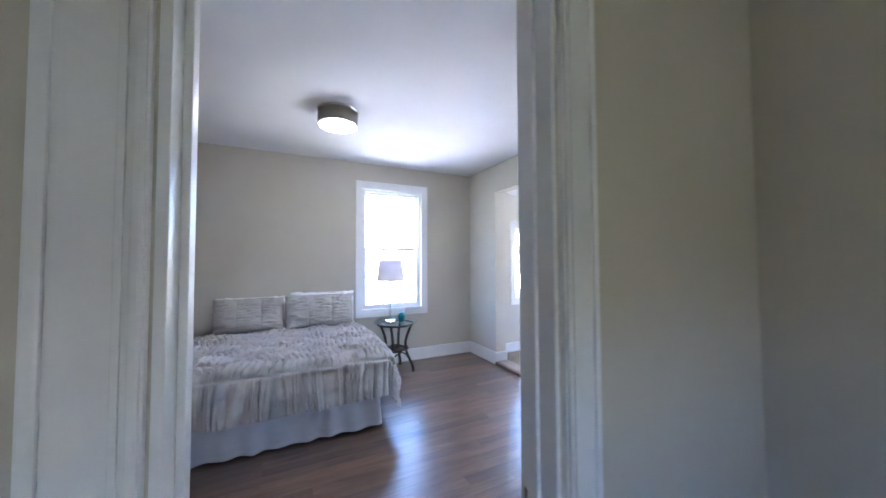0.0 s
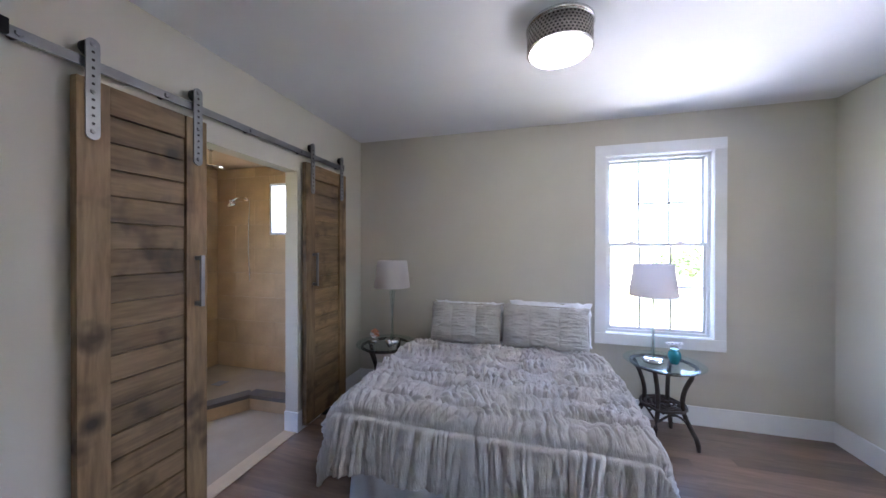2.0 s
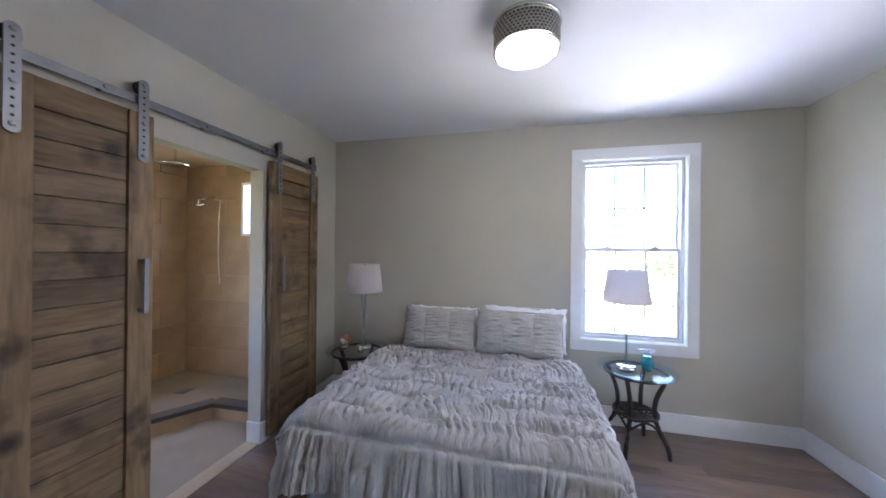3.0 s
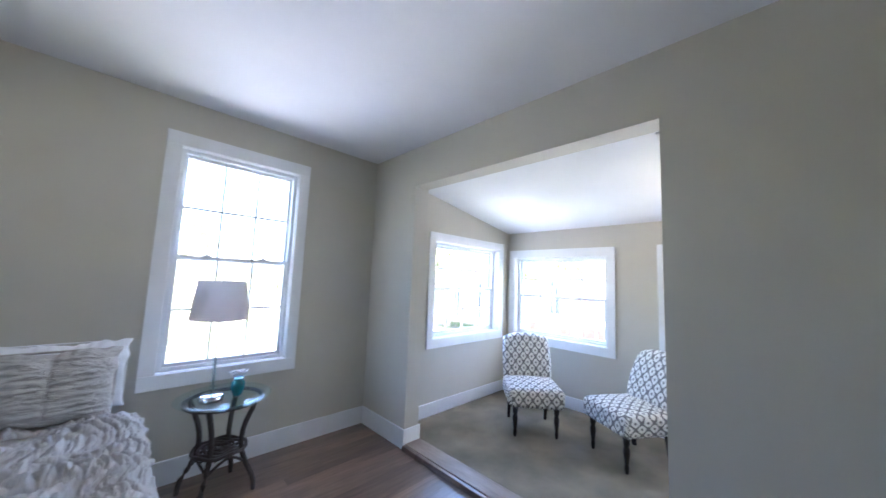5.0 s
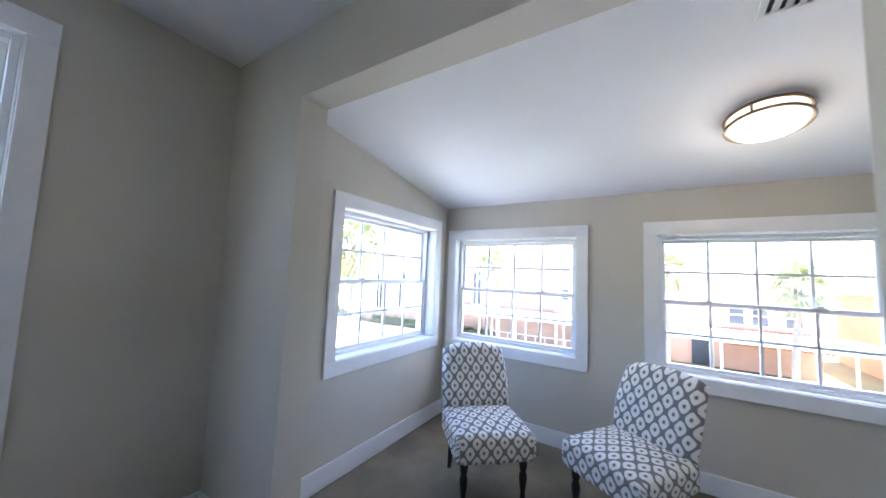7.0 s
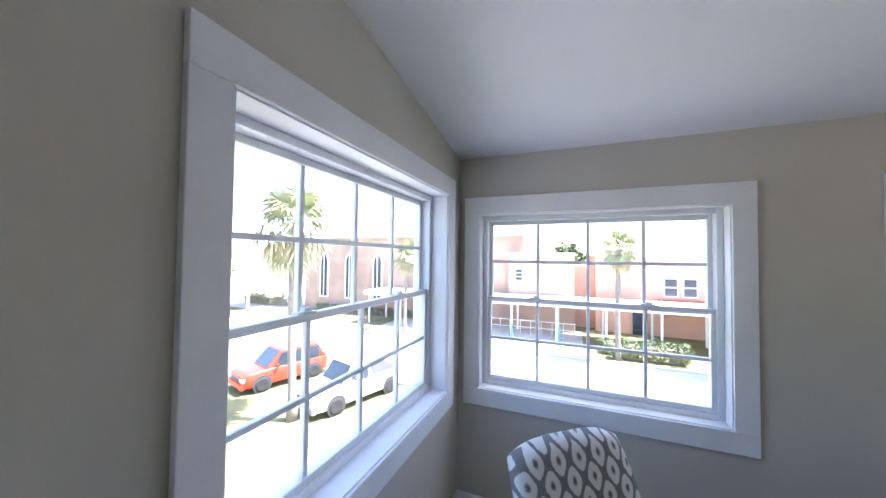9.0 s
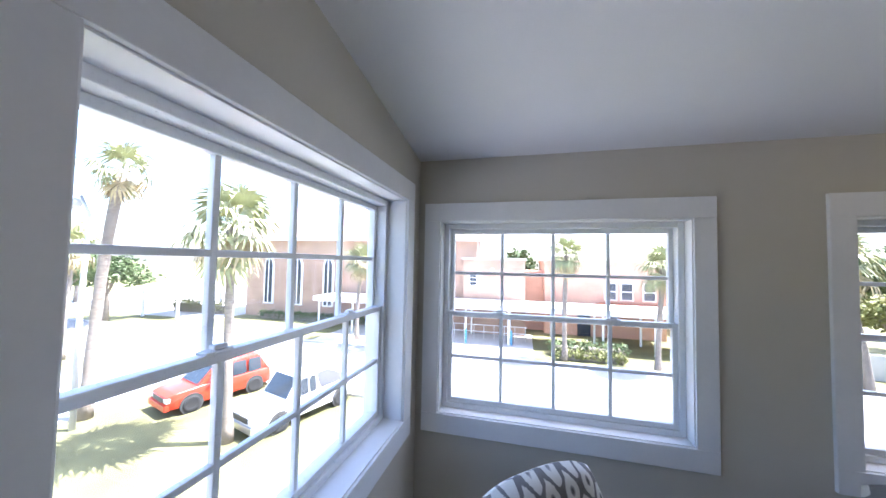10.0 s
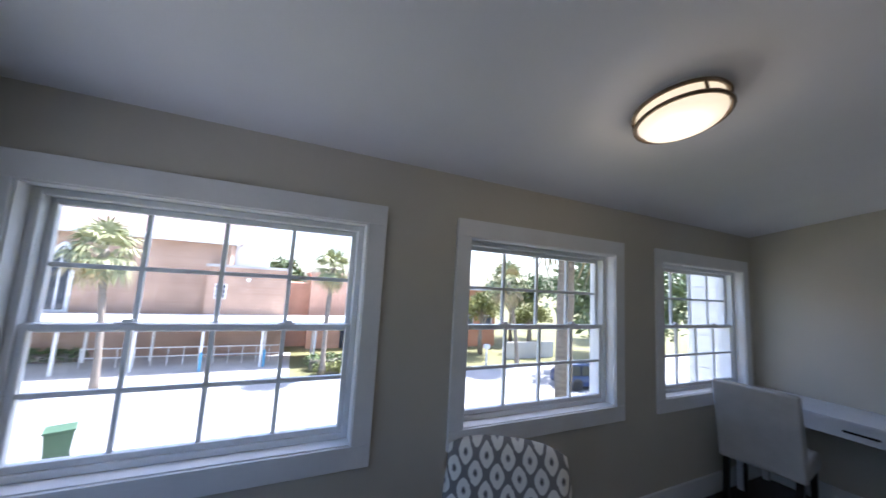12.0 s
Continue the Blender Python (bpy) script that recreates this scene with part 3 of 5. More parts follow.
o = thing("window_6", "small white-framed shower window in a tiled wall", "window", kind="structure")
b0, b1, b2, b3 = BATH_WIN
bm = bmesh.new()
for q in ((b0, b2, b1, b2 + 0.03), (b0, b3 - 0.03, b1, b3), (b0, b2 + 0.03, b0 + 0.03, b3 - 0.03), (b1 - 0.03, b2 + 0.03, b1, b3 - 0.03)):
    add_box(bm, q[0], 0.0, q[1], q[2], T, q[3], 0.003)
part("window_frame", bm, M["trim"], o)
pane = part("pane", box(b0 + 0.03, 0.10, b2 + 0.03, b1 - 0.03, 0.106, b3 - 0.03), M["pane"], o)
pane.visible_shadow = False


# ---------------------------------------------------------------- bedroom things
def bed():
    o = thing("bed", "queen bed with ruched pale grey comforter and gathered bed skirt", "bed", pose(-2.60, 0, 0))
    W, y0, y1, top = 1.52, -0.10, -1.64, 0.645
    bm = box(-0.72, y1 + 0.06, 0.16, 0.72, y0, 0.36, 0.03)
    part("box_spring", bm, M["skirt"], o)
    part("mattress", box(-0.74, y1 + 0.04, 0.365, 0.74, y0, 0.60, 0.05), M["white_cotton"], o)
    for x in (-0.66, 0.66):
        for y in (y0 - 0.08, y1 + 0.14):
            part("leg", box(x - 0.03, y - 0.03, 0, x + 0.03, y + 0.03, 0.165, 0.006), M["black_metal"], o, "black metal bed leg")
    # gathered skirt: one long waving strip round foot and sides
    def skirt(u, v):
        L1 = y0 - y1 - 0.02
        total = 2 * L1 + 1.48
        s = u * total
        wave = 0.014 * math.sin(s * 34 + 2.2 * fan(s, 3)) * (1.2 - v) + 0.010 * fan(s, 5)
        flare = 0.02 * (1 - v)
        z = 0.025 + v * 0.36 + (1 - v) * 0.012 * fan(s, 6)
        if s < L1:
            return Vector((-0.735 - wave - flare, y0 - s, z))
        if s < L1 + 1.48:
            return Vector((-0.74 + (s - L1), y1 + 0.05 - wave - flare, z))
        return Vector((0.735 + wave + flare, y1 + 0.04 + (s - L1 - 1.48), z))
    bm = grid_mesh(260, 6, skirt)
    part("bed_skirt", bm, M["skirt"], o, "gathered pale grey bed skirt", True)
    # comforter: bands of narrow gathered pleats, a seam and a deep ruffle at the foot
    half, drop, foot, r = 0.87, 0.40, 0.335, 0.09
    arc = r * math.pi / 2
    def fold(q):
        """Along the cloth past the flat part: how far out, how far down."""
        if q < arc:
            return r * math.sin(q / r), r * (1 - math.cos(q / r))
        return r + 0.13 * (q - arc), r + (q - arc)
    length = 1.70 - 0.36
    seam = length - r + arc * 0.62
    NU, NV = 640, 230
    def cloth(u, v):
        s = (2 * u - 1) * (half - r + arc + drop - r)
        t = v * (length - r + arc + foot - r)
        ex, ey = max(0.0, abs(s) - (half - r)), max(0.0, t - (length - r))
        q = math.hypot(ex, ey)
        wx, wy = (ex / q, ey / q) if q > 1e-6 else (0.0, 0.0)
        over, d = fold(min(q, 0.50))
        ax, ay = min(abs(s), half - r) + over * wx, min(t, length - r) + over * wy
        n1 = noise.noise(Vector((s * 2.2, t * 1.7, 1.3)))
        ruffle = t > seam
        band = (t - seam) / 0.205 + 0.16 * noise.noise(Vector((s * 1.3, t * 0.8, 6.0))) * (0.0 if ruffle else min(1.0, (seam - t) * 6))
        k = 90 if ruffle else math.floor(band)
        f = min(1.0, (t - seam) / 0.05) if ruffle else band - k
        e = min(1.0, 1.6 * f) if ruffle else min(1.0, 3.2 * math.sin(math.pi * f)) ** 0.6
        warp = noise.noise(Vector((s * 2.3, t * (0.9 if ruffle else 4.5) + k * 9.3, 4.0)))
        warp2 = noise.noise(Vector((s * 8.0, t * (1.6 if ruffle else 11.0), k * 2.3)))
        pitch = 84.0 if ruffle else 118.0
        phase = s * pitch + (6.0 if ruffle else 11.0) * warp + (1.0 if ruffle else 3.4) * warp2 + k * 2.1
        ridge = 0.62 * abs(math.sin(phase / 2)) ** 0.8 + 0.38 * abs(math.sin(phase * 0.87 + 6.0 * warp2 + 4.0 * warp)) ** 0.8
        strength = max(0.08, 0.70 + 1.3 * noise.noise(Vector((s * 5, k * 3.1 + t * (1.5 if ruffle else 6), 8.0))))
        pinch = max(0.0, noise.noise(Vector((s * 11, t * 15, 2.0))))
        h = e * (0.044 * ridge * strength + 0.024 * pinch) + 0.016 * n1 - 0.014 * (1 - e)
        if not ruffle and f > 0.93 and k == -1:
            h += 0.006
        hang = min(1.0, d / 0.13)
        lower = 0.018 * noise.noise(Vector((s * 2.6, t * 1.2, 7)))
        z = top - d + h * (1 - hang) + lower * hang
        out = (h * 0.9 + 0.02 * n1 + 0.014 * math.sin(phase * 0.21) * min(1.0, d / 0.3)) * hang
        x = math.copysign(ax + out * wx, s)
        y = -0.36 - ay - out * wy
        return Vector((x, y, max(z, 0.05)))
    bm = grid_mesh(NU, NV, cloth)
    part("comforter", bm, M["linen"], o, "ruched pale grey comforter with pleated bands", True)
    part("sheet_fold", grid_mesh(60, 12, lambda u, v: Vector(((2 * u - 1) * 0.755, -0.12 - v * 0.34, 0.630 + 0.012 * noise.noise(Vector((u * 6, v * 5, 2))) - max(0, abs(2 * u - 1) - 0.94) * 2.2))), M["white_cotton"], o, "", True)
    return o


bed()


def pillow(name, label, place, w, h, d, material, columns, ruched=True):
    o = thing(name, label, "pillow", place, "pillows on the bed")
    bm = bmesh.new()
    n1, n2 = 84, 60
    def side(sgn):
        def f(u, v):
            a, b = 2 * u - 1, 2 * v - 1
            edge = max(0.0, (1 - abs(a) ** 3)) ** 0.7 * max(0.0, (1 - abs(b) ** 3)) ** 0.6
            x = a * w / 2 * (1 - 0.05 * (1 - abs(b)) * abs(a)) * (1 + 0.05 * fan(b * 3 + w * 5))
            z = b * h / 2 * (1 - 0.10 * (1 - abs(a)) * abs(b)) + (0.022 * fan(a * 4 + 3 + w * 7) + 0.012 * fan(a * 11 + w)) * (0.3 + 0.7 * max(0, b))
            y = sgn * d / 2 * edge
            if ruched and sgn < 0:
                c = u * columns
                e = abs(math.sin(math.pi * (c - math.floor(c)))) ** 0.5
                q = Vector((x * 5.0 + math.floor(c) * 7.3, z * 34, w * 9))
                crease = (1 - abs(noise.noise(q)) * 1.6) ** 3 + 0.6 * (1 - abs(noise.noise(q * 1.9)) * 1.6) ** 3
                y -= edge * (e * (0.026 * crease + 0.014) + 0.022 * noise.noise(Vector((x * 9, z * 12, w * 5))))
            return Vector((x, y, z + h / 2))
        return f
    bms = [grid_mesh(n1, n2, side(s)) for s in (-1, 1)]
    me = bpy.data.meshes.new("tmp")
    bms[1].to_mesh(me)
    bms[0].from_mesh(me)
    bms[1].free()
    bpy.data.meshes.remove(me)
    bmesh.ops.remove_doubles(bms[0], verts=bms[0].verts[:], dist=0.0006)
    part("cover", bms[0], material, o, "", True)
    # frayed edge seam
    loop = [Vector((math.copysign(abs(math.cos(t)) ** 0.25, math.cos(t)) * w * 0.485, 0, h / 2 + math.copysign(abs(math.sin(t)) ** 0.25, math.sin(t)) * h * 0.475)) for t in [k * 2 * math.pi / 64 for k in range(64)]]
    part("piping", tube(loop, 0.006, 6, True), material, o)
    return o


pillow("pillow", "plump white bed pillow behind a sham", pose(-2.93, -0.185, 0.645, -8, 0, 1), 0.68, 0.37, 0.15, M["white_cotton"], 3, False)
pillow("pillow", "plump white bed pillow behind a sham", pose(-2.17, -0.185, 0.645, -8, 0, -1), 0.72, 0.40, 0.15, M["white_cotton"], 3, False)
pillow("pillow_sham", "ruched grey pillow sham with gathered panels", pose(-2.935, -0.36, 0.645, -18, 0, 2), 0.67, 0.385, 0.23, M["sham"], 3)
pillow("pillow_sham", "ruched grey pillow sham with gathered panels", pose(-2.225, -0.37, 0.645, -18, 0, -3), 0.74, 0.395, 0.23, M["sham"], 3)


def side_table(place, label):
    o = thing("side_table", label, "side table", place, "rattan tables by the bed")
    zt = 0.620
    top = part("table_top", lathe([(0.278, zt), (0.285, zt + 0.004), (0.285, zt + 0.009), (0.278, zt + 0.013)], 48), M["table_glass"], o, "clear round glass top")
    top.visible_shadow = False
    ring = [(0.225 * math.cos(a), 0.225 * math.sin(a), zt - 0.016) for a in [k * 2 * math.pi / 40 for k in range(40)]]
    part("top_ring", tube(ring, 0.014, 8, True), M["rattan"], o)
    for k in range(4):
        a = math.pi / 4 + k * math.pi / 2
        pts = []
        for i in range(13):
            s = i / 12
            rr = 0.215 - 0.085 * math.sin(math.pi * min(1, s * 1.15)) + 0.045 * max(0, s - 0.6)
            pts.append((rr * math.cos(a), rr * math.sin(a), (zt - 0.02) * (1 - s)))
        part("leg", tube(pts, [0.017] * 12 + [0.014], 8), M["rattan"], o)
        arc = [((0.155 - 0.02 * math.sin(math.pi * i / 8)) * math.cos(a + (i / 8) * math.pi / 2), (0.155 - 0.02 * math.sin(math.pi * i / 8)) * math.sin(a + (i / 8) * math.pi / 2), 0.19 + 0.07 * math.sin(math.pi * i / 8)) for i in range(9)]
        part("brace", tube(arc, 0.009, 6), M["rattan"], o)
    for j in range(4):
        rr = 0.05 + j * 0.035
        shelf = [(rr * math.cos(a), rr * math.sin(a), 0.285 + 0.006 * math.sin(5 * a + j)) for a in [k * 2 * math.pi / 32 for k in range(32)]]
        part("shelf_cane", tube(shelf, 0.011, 6, True), M["rattan"], o)
    for k in range(6):
        a = k * math.pi / 6
        part("shelf_spoke", tube([(-0.165 * math.cos(a), -0.165 * math.sin(a), 0.272), (0.165 * math.cos(a), 0.165 * math.sin(a), 0.272)], 0.007, 6), M["rattan"], o)
    return o


NSR, NSL = (-1.305, -0.315), (-3.685, -0.45)
side_table(pose(*NSR, 0, 0, 0, 12), "dark rattan side table with round glass top beside the window")
side_table(pose(*NSL, 0, 0, 0, 30), "dark rattan side table with round glass top beside the barn door")
TZ = 0.6335


def table_lamp(place, label):
    o = thing("table_lamp", label, "lamp", place, "bedside lamps")
    part("base", lathe([(0.0, 0.0), (0.068, 0.0), (0.07, 0.006), (0.07, 0.028), (0.062, 0.036), (0.0, 0.038)], 32), M["chrome"], o, "polished chrome base", True)
    part("glass_stem", lathe([(0.024, 0.038), (0.016, 0.08), (0.012, 0.2), (0.014, 0.32), (0.030, 0.495), (0.012, 0.50)], 20), M["table_glass"], o, "clear glass stem", True)
    part("rod", lathe([(0.0, 0.036), (0.0055, 0.036), (0.0055, 0.575), (0.0, 0.575)], 10), M["chrome"], o)
    part("socket", lathe([(0.0, 0.505), (0.016, 0.505), (0.016, 0.575), (0.0, 0.575)], 14), M["chrome"], o)
    part("harp_ring", tube([(0.05 * math.cos(a), 0.05 * math.sin(a), 0.530) for a in [k * math.pi / 12 for k in range(24)]], 0.002, 6, True), M["chrome"], o)
    bm = lathe([(0.168, 0.530), (0.170, 0.532), (0.140, 0.785), (0.137, 0.785), (0.167, 0.532)], 48)
    bmesh.ops.delete(bm, geom=[f for f in bm.faces if len(f.verts) > 4], context="FACES_ONLY")
    part("shade", bm, M["shade"], o, "white linen drum shade", True)
    for k in range(3):
        a = k * 2 * math.pi / 3
        part("shade_arm", tube([(0, 0, 0.765), (0.138 * math.cos(a), 0.138 * math.sin(a), 0.765)], 0.002, 6), M["chrome"], o)
    part("finial", lathe([(0.0, 0.575), (0.004, 0.575), (0.004, 0.765), (0.01, 0.78), (0.0, 0.80)], 12), M["chrome"], o)
    return o


table_lamp(pose(-1.395, -0.375, TZ), "glass-stemmed table lamp with white drum shade, unlit")
table_lamp(pose(-3.625, -0.445, TZ), "glass-stemmed table lamp with white drum shade, unlit")


def flower_vase(place):
    o = thing("flower_vase", "small teal glazed vase holding white flowers", "vase", place)
    part("vase", lathe([(0.0, 0.0), (0.026, 0.0), (0.034, 0.02), (0.046, 0.06), (0.042, 0.09), (0.026, 0.108), (0.030, 0.116), (0.024, 0.112)], 28), M["teal"], o, "teal glazed vase", True)
    rnd = random.Random(4)
    for k in range(9):
        a, rr = rnd.uniform(0, 6.28), rnd.uniform(0.0, 0.035)
        bm = bmesh.new()
        c = Vector((rr * math.cos(a), rr * math.sin(a), 0.125 + rnd.uniform(0, 0.035)))
        for j in range(9):
            b = j * 0.7 + rnd.random()
            d = Vector((math.cos(b), math.sin(b), 0.6 * rnd.random() + 0.1)).normalized()
            sdir = d.cross(Vector((0, 0, 1))).normalized()
            p = [c, c + d * 0.018 + sdir * 0.012 + Vector((0, 0, 0.006)), c + d * 0.034 + Vector((0, 0, 0.004)), c + d * 0.018 - sdir * 0.012 + Vector((0, 0, 0.006))]
            bm.faces.new([bm.verts.new(q) for q in p])
        part("blossom", bm, M["petal"], o, "white blossom")


flower_vase(pose(-1.245, -0.37, TZ))


def trinket(place):
    o = thing("posy", "small peach and cream flower posy in a bowl", "flowers", place)
    part("bowl", lathe([(0.0, 0.0), (0.03, 0.0), (0.045, 0.03), (0.042, 0.03), (0.0, 0.01)], 20), M["chrome"], o, "", True)
    rnd = random.Random(8)
    for k in range(11):
        a, rr = rnd.uniform(0, 6.28), rnd.uniform(0.0, 0.05)
        c = Vector((rr * math.cos(a), rr * math.sin(a), 0.045 + rnd.uniform(0, 0.06)))
        bm = bmesh.new()
        for j in range(10):
            b = j * 0.65 + rnd.random()
            d = Vector((math.cos(b), math.sin(b), 0.9 * rnd.random())).normalized()
            sdir = d.cross(Vector((0, 0, 1))).normalized()
            p = [c, c + d * 0.014 + sdir * 0.011, c + d * 0.028 + Vector((0, 0, 0.006)), c + d * 0.014 - sdir * 0.011]
            bm.faces.new([bm.verts.new(q) for q in p])
        part("blossom", bm, M["peach"] if k % 3 else M["petal"], o)


trinket(pose(-3.79, -0.50, TZ))


def cup(place):
    o = thing("glass_votive", "small clear glass votive on the side table", "votive", place)
    part("cup", lathe([(0.0, 0.0), (0.022, 0.0), (0.026, 0.05), (0.023, 0.05), (0.02, 0.006), (0.0, 0.006)], 18), M["chrome"], o, "", True)


cup(pose(-3.60, -0.56, TZ))


# sliding barn doors
DX0, DX1 = -4.195, -4.153


def barn_door(y0, y1, z0, z1, handle_y, label):
    o = thing("barn_door", label, "sliding door", group="pair of sliding barn doors")
    sw = 0.113
    part("stile", box(DX0, y0, z0, DX1, y0 + sw, z1, 0.003), M["barn_up"], o)
    part("stile", box(DX0, y1 - sw, z0, DX1, y1, z1, 0.003), M["barn_up"], o)
    part("top_rail", box(DX0, y0 + sw + 0.001, z1 - 0.125, DX1 - 0.004, y1 - sw - 0.004, z1, 0.003), M["barn"], o)
    part("bottom_rail", box(DX0, y0 + sw + 0.001, z0, DX1 - 0.004, y1 - sw - 0.004, z0 + 0.16, 0.003), M["barn"], o)
    part("backing", box(DX0, y0 + sw, z0 + 0.1, DX0 + 0.008, y1 - sw, z1 - 0.1), M["barn"], o)
    n = 16
    zs, ze = z0 + 0.163, z1 - 0.128
    rnd = random.Random(int(abs(y0) * 100))
    for k in range(n):
        a, b = zs + (ze - zs) * k / n, zs + (ze - zs) * (k + 1) / n
        ins = rnd.uniform(0, 0.0018)
        part("plank", box(DX0 + 0.009, y0 + sw + 0.001, a + 0.0022, DX1 - 0.010 - ins, y1 - sw - 0.004, b - 0.0022, 0.0025), M["barn"], o)
    hz0, hz1, hx = 1.215, 1.50, DX1
    bm = bmesh.new()
    add_box(bm, hx + 0.036, handle_y - 0.011, hz0, hx + 0.050, handle_y + 0.011, hz1, 0.003)
    add_box(bm, hx - 0.001, handle_y - 0.010, hz0 + 0.004, hx + 0.037, handle_y + 0.010, hz0 + 0.026, 0.002)
    add_box(bm, hx - 0.001, handle_y - 0.010, hz1 - 0.026, hx + 0.037, handle_y + 0.010, hz1 - 0.004, 0.002)
    part("pull_handle", bm, M["steel"], o, "brushed steel bar pull")
    part("floor_guide", box(DX0 - 0.008, (y0 + y1) / 2 - 0.03, 0.0, DX1 + 0.012, (y0 + y1) / 2 + 0.03, z0 + 0.004, 0.003), M["black_metal"], o)
    return o


RAIL_Z = 2.335


def hanger(parent, y):
    x0 = DX1 + 0.001
    bm = bmesh.new()
    n = 10
    outline = [(y + 0.024 * math.cos(a), 2.415 + 0.024 * math.sin(a)) for a in [k * math.pi / n for k in range(n + 1)]] + [(y + 0.024 * math.cos(a), 2.03 + 0.024 * math.sin(a)) for a in [math.pi + k * math.pi / n for k in range(n + 1)]]
    lo, hi = [bm.verts.new((x0, p[0], p[1])) for p in outline], [bm.verts.new((x0 + 0.007, p[0], p[1])) for p in outline]
    bm.faces.new(lo), bm.faces.new(list(reversed(hi)))
    for k in range(len(lo)):
        bm.faces.new((lo[k], lo[(k + 1) % len(lo)], hi[(k + 1) % len(lo)], hi[k]))
    strap = part("hanger_strap", bm, M["steel"], parent, "perforated galvanised hanger strap")
    for k in range(11):
        z = 2.04 + k * 0.034
        bm = lathe([(0.0, 0), (0.006, 0), (0.006, 0.0015), (0.0, 0.0015)], 10)
        bmesh.ops.transform(bm, matrix=pose(x0 + 0.0068, y, z, 0, 90, 0), verts=bm.verts[:])
        part("strap_hole", bm, M["dark"], strap)
    for z in (2.04, 2.21, 2.412):
        bm = lathe([(0.0, 0), (0.012, 0), (0.010, 0.006), (0.0, 0.008)], 6)
        bmesh.ops.transform(bm, matrix=pose(x0 + 0.007, y, z, 0, 90, 0), verts=bm.verts[:])
        part("bolt", bm, M["steel"], strap)
    bm = lathe([(0.0, -0.011), (0.030, -0.011), (0.034, -0.008), (0.029, -0.003), (0.029, 0.003), (0.034, 0.008), (0.030, 0.011), (0.0, 0.011)], 24)
    bmesh.ops.transform(bm, matrix=pose(DX1 - 0.018, y, RAIL_Z + 0.062, 0, 90, 0), verts=bm.verts[:])
    part("roller", bm, M["black_metal"], parent, "black rail roller", True)


d1 = barn_door(-2.412, -1.858, 0.045, 2.265, -1.918, "knotty brown wooden barn door with steel pull, slid aside")
hanger(d1, -2.362), hanger(d1, -1.912)
d2 = barn_door(-1.003, -0.408, 0.045, 2.265, -0.915, "knotty brown wooden barn door with steel pull, slid aside")
hanger(d2, -0.925), hanger(d2, -0.49)

o = thing("barn_door_rail", "flat galvanised sliding door rail on the wall", "door rail")
part("rail", box(-4.176, -2.63, RAIL_Z - 0.022, -4.167, -0.42, RAIL_Z + 0.022, 0.001), M["steel"], o)
for y in (-2.56, -2.06, -1.54, -1.04, -0.50):
    bm = lathe([(0.0, 0), (0.014, 0), (0.014, 0.046), (0.0, 0.046)], 14)
    bmesh.ops.transform(bm, matrix=pose(-4.222, y, RAIL_Z, 0, 90, 0), verts=bm.verts[:])
    part("standoff", bm, M["black_metal"], o)
    bm = lathe([(0.0, 0), (0.013, 0), (0.011, 0.008), (0.0, 0.009)], 6)
    bmesh.ops.transform(bm, matrix=pose(-4.1675, y, RAIL_Z, 0, 90, 0), verts=bm.verts[:])
    part("rail_bolt", bm, M["steel"], o)
for y in (-2.60, -0.455):
    bm = box(-4.18, y - 0.012, RAIL_Z - 0.022, -4.15, y + 0.012, RAIL_Z + 0.036, 0.004)
    part("end_stop", bm, M["black_metal"], o)


# ceiling drum light
def drum_light(cx, cy):
    o = thing("ceiling_light", "lit flush drum ceiling light with patterned silver band", "ceiling light", pose(cx, cy, H))
    part("canopy", lathe([(0.0, 0.0), (0.175, 0.0), (0.176, -0.012), (0.168, -0.018), (0.0, -0.018)], 48), M["chrome"], o, "chrome ceiling plate", True)
    part("band", lathe([(0.160, -0.018), (0.168, -0.019), (0.168, -0.138), (0.160, -0.140)], 64), M["drum"], o, "patterned silver drum", True)
    for z in (-0.022, -0.137):
        part("rim", tube([(0.168 * math.cos(a), 0.168 * math.sin(a), z) for a in [k * 2 * math.pi / 64 for k in range(64)]], 0.003, 6, True), M["chrome"], o)
    # pierced pattern: one mesh of small dark rings
    bm = bmesh.new()
    for j in range(7):
        for k in range(52):
            a = 2 * math.pi * (k + 0.5 * (j % 2)) / 52
            z = -0.032 - j * 0.0155
            d, s = Vector((math.cos(a), math.sin(a), 0)), Vector((-math.sin(a), math.cos(a), 0))
            c = d * 0.1686 + Vector((0, 0, z))
            vs = [bm.verts.new(c + s * 0.0062 * math.cos(b) + Vector((0, 0, 0.0055 * math.sin(b)))) for b in [q * math.pi / 4 for q in range(8)]]
            bm.faces.new(vs)
    part("piercing", bm, M["drum_hole"], o)
    part("diffuser", lathe([(0.0, -0.137), (0.158, -0.137), (0.156, -0.142), (0.0, -0.146)], 48), M["diffuser"], o, "glowing white diffuser", True)
    part("knob", lathe([(0.0, -0.146), (0.007, -0.146), (0.006, -0.154), (0.0, -0.156)], 12), M["chrome"], o)


drum_light(-2.192, -1.45)


